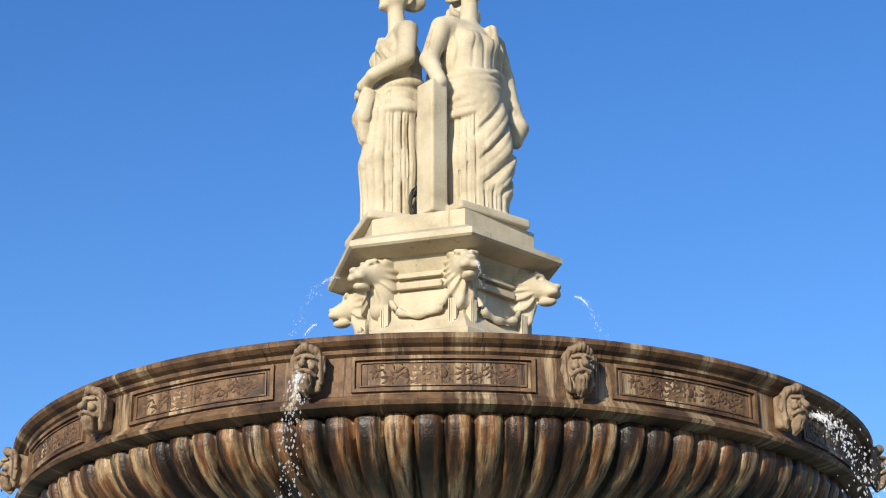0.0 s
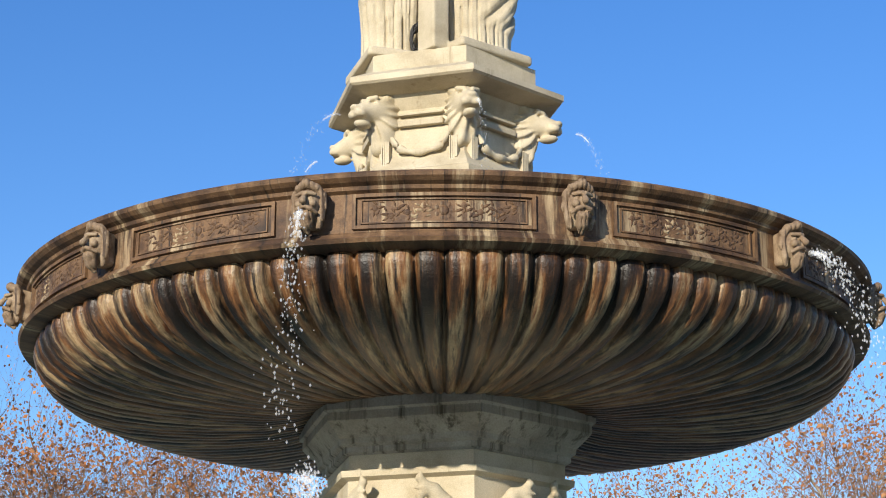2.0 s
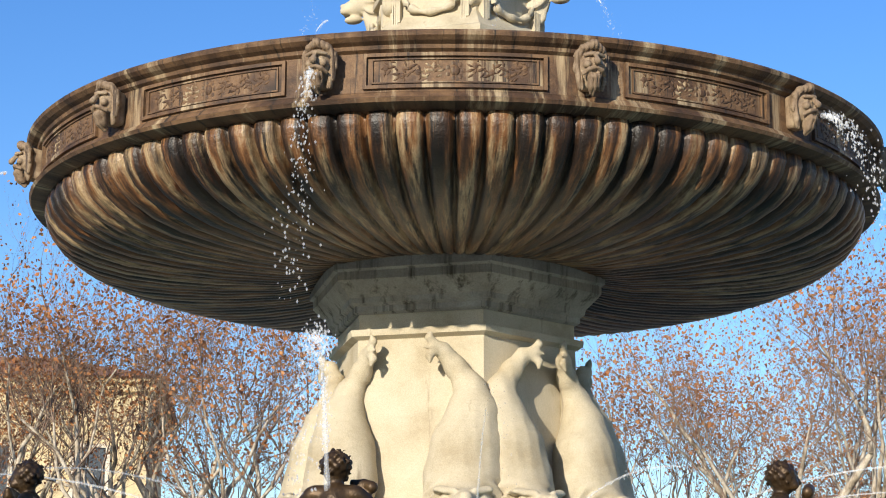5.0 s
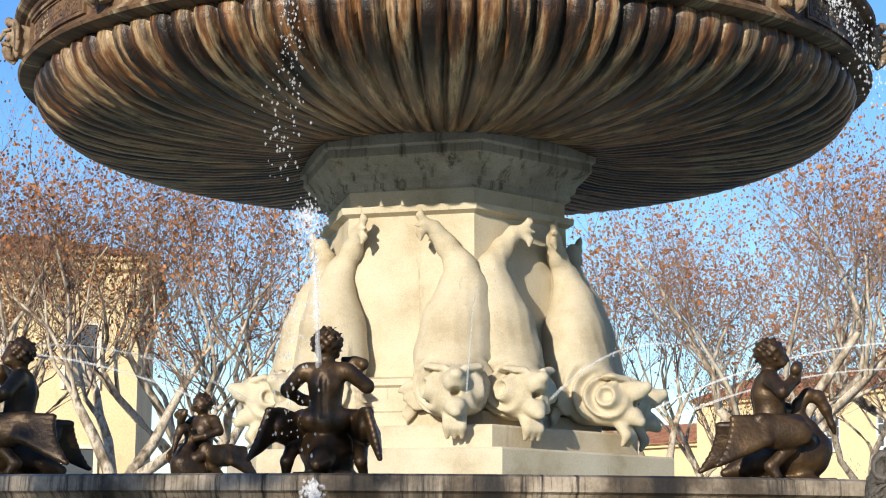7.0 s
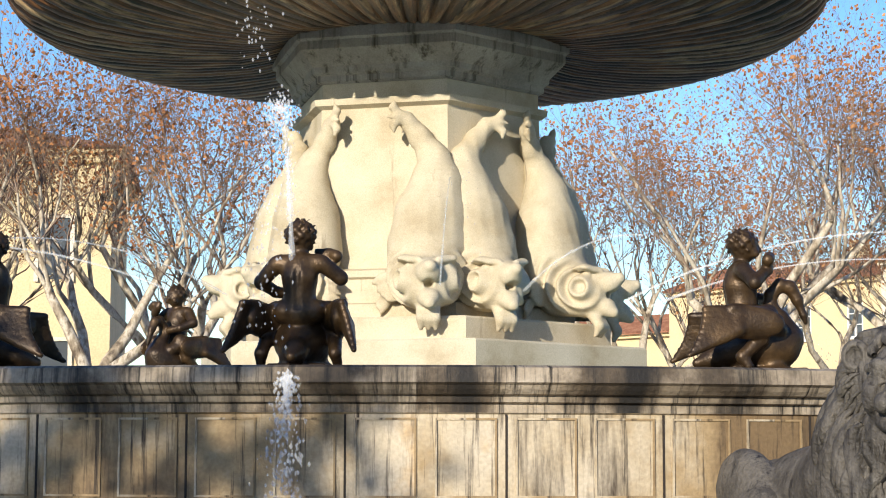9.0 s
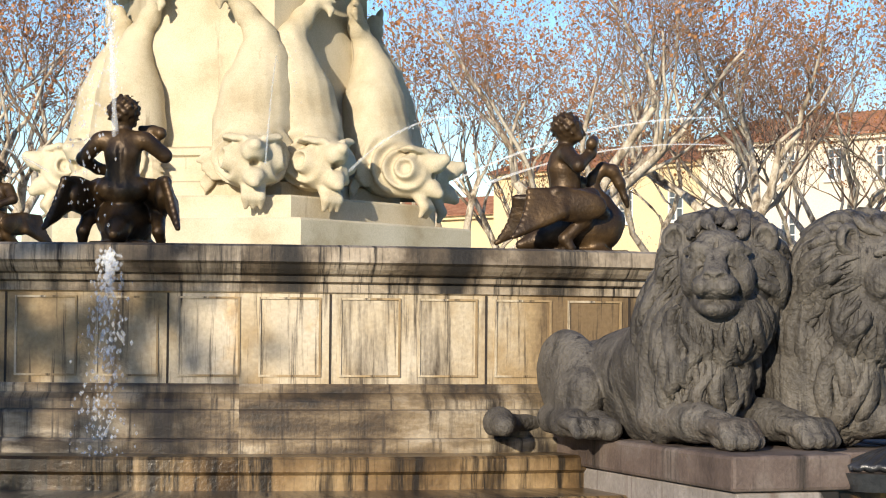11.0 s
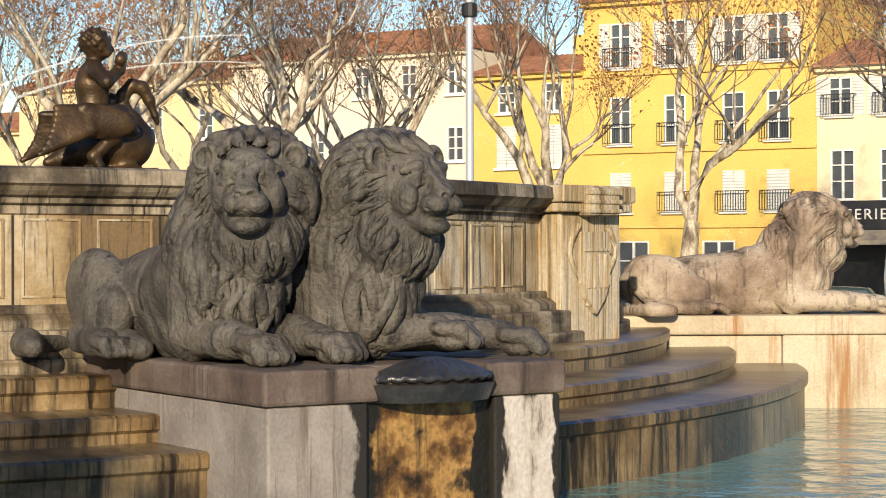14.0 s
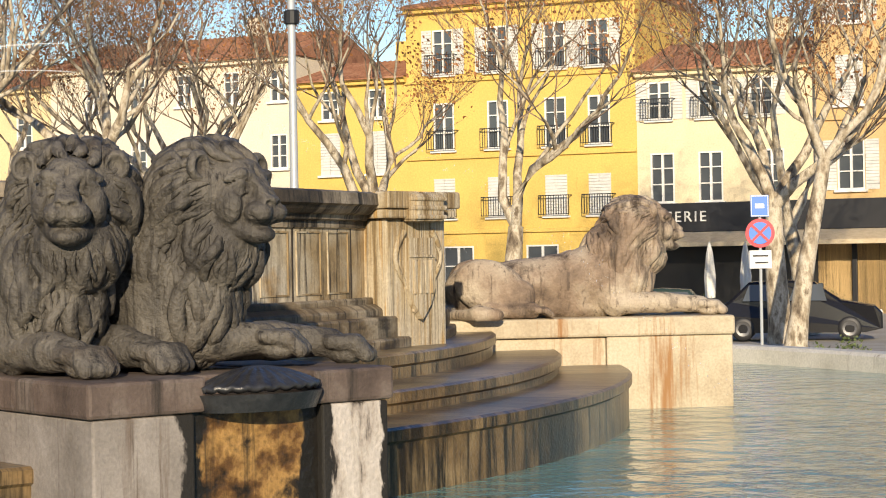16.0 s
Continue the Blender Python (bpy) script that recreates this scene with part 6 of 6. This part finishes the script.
def car(label, at, turn, paint, tall=1.5, length=4.4):
    ob = thing("car", label, "car", "parked cars", at=at, turn=turn)
    L, H = length / 2, tall
    side = [(-L, 0.35), (-L + 0.02, 0.75), (-L + 0.15, 0.92), (-L + 0.55, H * 0.62 + 0.1), (-L * 0.55, H - 0.05), (-L * 0.2, H), (L * 0.2, H - 0.03), (L * 0.52, H * 0.66), (L * 0.92, H * 0.56), (L, H * 0.45), (L, 0.32), (L * 0.8, 0.22), (-L * 0.8, 0.22)]
    bm = bmesh.new()
    rows = []
    for y, inset in ((-0.88, 0.06), (-0.80, 0.0), (0.80, 0.0), (0.88, 0.06)):
        rows.append([bm.verts.new((x * (1 - inset * 0.4), y * (1.0 if z < H * 0.62 else 0.82), z - (inset if z > 1 else 0))) for x, z in side])
    n = len(side)
    for a, b in zip(rows, rows[1:]):
        for i in range(n):
            j = (i + 1) % n
            bm.faces.new((a[i], a[j], b[j], b[i]))
    bm.faces.new(rows[0])
    bm.faces.new(rows[-1][::-1])
    bmesh.ops.recalc_face_normals(bm, faces=bm.faces)
    body = part("body", bm, paint, ob)
    for s in (-1, 1):
        bm = bmesh.new()
        for x0, x1 in ((-L * 0.62, -L * 0.12), (-L * 0.08, L * 0.36)):
            q = [bm.verts.new(c) for c in ((x0, s * 0.86, H * 0.66), (x1, s * 0.86, H * 0.66), (x1 - 0.12, s * 0.74, H * 0.93), (x0 + 0.18, s * 0.74, H * 0.93))]
            bm.faces.new(q if s < 0 else q[::-1])
        w = part("side_window", bm, GLASS, body)
        w.modifiers.new("thick", "SOLIDIFY").thickness = 0.01
        part("tail_light", boxes((-L - 0.015, -L + 0.12, s * 0.62 - 0.16, s * 0.62 + 0.16, 0.80, 0.98), bevel=0.02), LAMP_RED, body, "red tail light")
        part("headlight", boxes((L - 0.15, L + 0.01, s * 0.62 - 0.16, s * 0.62 + 0.16, H * 0.38, H * 0.48), bevel=0.02), WHITE, body)
        for x in (-L * 0.62, L * 0.62):
            v, f = lathe([(0.2, -0.1), (0.3, -0.1), (0.33, -0.07), (0.33, 0.07), (0.3, 0.1), (0.2, 0.1)], 24)
            wh = solid("wheel", mesh_of("wheel", v, f, True), IRON, ob, m=pose(x, s * 0.8, 0.33, 90, 0, 0))
            v, f = lathe([(0.0, -0.06), (0.2, -0.09), (0.2, 0.09), (0.0, 0.06)], 20)
            solid("rim", mesh_of("rim", v, f), HUB, wh)
    bm = bmesh.new()
    for x0, x1, z0, z1 in ((L * 0.50, L * 0.22, H * 0.68, H * 0.95),):
        q = [bm.verts.new(c) for c in ((x0 + 0.02, -0.66, z0), (x0 + 0.02, 0.66, z0), (x1 + 0.03, 0.58, z1), (x1 + 0.03, -0.58, z1))]
        bm.faces.new(q)
    part("windscreen", bm, GLASS, body)


HUB = plain("dull_alloy_hub", (0.10, 0.10, 0.105), 0.4, 0.5)
LAMP_RED = plain("red_lens", (0.5, 0.01, 0.02), 0.2)
BLACKPAINT = plain("black_car_paint", (0.008, 0.008, 0.010), 0.22)
DARKPAINT = plain("dark_green_car_paint", (0.03, 0.05, 0.045), 0.2)
car("black estate car parked by the square", (32.0, 44.8, -0.6), 323, BLACKPAINT, 1.68, 4.7)
car("dark car parked under the plane trees", (28.6, 47.2, -0.6), 145, DARKPAINT, 1.5, 4.3)
car("dark blue car parked behind the wall", (20.4, 46.2, -0.55), 150, BLACKPAINT, 1.5, 4.3)


def bush(at, r, seed):
    rnd = random.Random(seed)
    lv, lf = [], []
    for _ in range(1500):
        d = Vector((rnd.gauss(0, 1), rnd.gauss(0, 1), abs(rnd.gauss(0, 0.8)))).normalized() * rnd.random() ** 0.4
        p = Vector((d.x * r * 1.5, d.y * r, d.z * r * (0.9 + 0.3 * math.sin(7 * d.x))))
        n = Vector((rnd.gauss(0, 1), rnd.gauss(0, 1), rnd.gauss(0, 1))).normalized()
        u = n.orthogonal().normalized() * rnd.uniform(0.02, 0.05)
        w = n.cross(u) * 0.6
        b = len(lv)
        lv.extend((p - u, p - w, p + u, p + w))
        lf.append((b, b + 1, b + 2, b + 3))
    ob = solid("bush", mesh_of("bush", lv, lf), BUSH, label="small green shrub by the pool rim", category="bush", group="shrubs", m=pose(*at))


BUSH = shade("green_shrub_leaves", [(0.05, 0.075, 0.025), (0.10, 0.13, 0.045), (0.17, 0.19, 0.08)], 4, 0.7, 0.0, 15)
for k, (x, y, r) in enumerate(((19.6, 26.2, 0.55), (20.6, 25.0, 0.6), (16.9, 27.6, 0.3), (21.6, 24.0, 0.6))):
    bush((x, y, -0.12), r, k)
for k, (x, y, r) in enumerate(((33.2, 52.0, 1.1), (36.0, 49.0, 1.2), (31.0, 54.0, 0.9))):
    bush((x, y, -0.65), r, 20 + k)


def parasol(at):
    ob = thing("parasol", "closed white cafe parasol on a pole", "parasol", "cafe parasols", at=at)
    v, f = lathe([(0.03, 0.0), (0.03, 2.9), (0.0, 2.9)], 8)
    solid("pole", mesh_of("pole", v, f), GREY, ob)
    v, f = [], []
    for i in range(24):
        a = 2 * math.pi * i / 24
        k = 1 if i % 3 else 0.65
        for r, z in ((0.04, 2.85), (0.12, 2.5), (0.2, 1.7), (0.17, 1.0)):
            v.append((r * k * math.cos(a), r * k * math.sin(a), z))
    for i in range(24):
        j = (i + 1) % 24
        for q in range(3):
            f.append((i * 4 + q, j * 4 + q, j * 4 + q + 1, i * 4 + q + 1))
    solid("canopy", mesh_of("canopy", v, f, True), WHITE, ob)


for d in (0.0, 0.9):
    parasol((35.9 + d, 55.2 - d * 0.9, GROUND_Z))


# ---- falling and spouting water ----
def water_spray():
    m = plain("white_falling_water", (0.82, 0.84, 0.86), 0.2)
    b = m.node_tree.nodes["Principled BSDF"]
    b.inputs["Alpha"].default_value = 0.24
    return m


SPRAY = water_spray()


def stream(label, start, way, speed, t_end, width, drops, seed, solid_part=0.3):
    """A spouting stream: a thin jet that breaks into drops as it falls."""
    rnd = random.Random(seed)
    start, way = Vector(start), Vector(way).normalized() * speed
    verts, faces = [], []

    def at(t):
        return start + way * t + Vector((0, 0, -4.9 * t * t))

    rows = [(at(t_end * solid_part * i / 12), width * (0.7 + 0.5 * rnd.random()) * (1 - 0.5 * i / 12)) for i in range(13)]
    tube(verts, faces, rows, 6)
    for _ in range(drops):
        t = t_end * (0.08 + 0.92 * rnd.random())
        s = width * (0.4 + 3.2 * t / t_end)
        p = at(t) + Vector((rnd.gauss(0, s), rnd.gauss(0, s), rnd.gauss(0, s)))
        r = width * rnd.uniform(0.12, 0.42)
        base = len(verts)
        verts.extend(p + Vector(c) * r for c in ((1, 0, 0), (-1, 0, 0), (0, 1, 0), (0, -1, 0), (0, 0, 1.7), (0, 0, -1.7)))
        faces.extend(tuple(base + i for i in f) for f in ((0, 2, 4), (2, 1, 4), (1, 3, 4), (3, 0, 4), (2, 0, 5), (1, 2, 5), (3, 1, 5), (0, 3, 5)))
    ob = solid("water_jet", mesh_of("water_jet", verts, faces), SPRAY, label=label, category="water jet", group="water jets", kind="stuff")
    ob.visible_shadow = False
    return ob


def spout_from(deg, r, z, speed, t_end, width, drops, seed, label, lift=0.0):
    a = radians(deg)
    out = Vector((math.sin(a), -math.cos(a), lift))
    stream(label, polar(deg, r, z), out, speed, t_end, width, drops, seed)


spout_from(-15, 4.46, 6.72, 0.5, 0.62, 0.026, 300, 1, "broken stream of water falling from a carved face")
spout_from(45, 4.46, 6.72, 1.4, 0.45, 0.026, 380, 2, "spray of water spouting from a carved face")
spout_from(-75, 4.46, 6.72, 1.2, 0.6, 0.016, 160, 3, "thin spray of water from a carved face")
for k, a in enumerate((-47, 13, 73, -107)):
    spout_from(a, 1.42, 8.84, 0.9 if k else 1.5, 0.5, 0.013, 170, 10 + k, "thin stream of water from a beast head")
for k, (a, sp) in enumerate(((-66, 7.5), (-48, 7.0), (58, 8.0), (80, 7.5), (24, 6.5))):
    spout_from(a, 2.32, 3.32, sp, 1.15, 0.014, 600, 20 + k, "arching jet of water from a stone dolphin", 0.42)
spout_from(5, 2.32, 3.35, 5.2, 0.95, 0.012, 60, 31, "rising jet of water from a stone dolphin", 1.5)
spout_from(-5.5, 7.7, 3.0, 4.3, 0.95, 0.02, 800, 40, "white plume of water from the bronze child", 3.6)
spout_from(-5.2, 8.02, 2.35, 0.7, 0.62, 0.028, 800, 41, "curtain of drops falling before the basin wall")
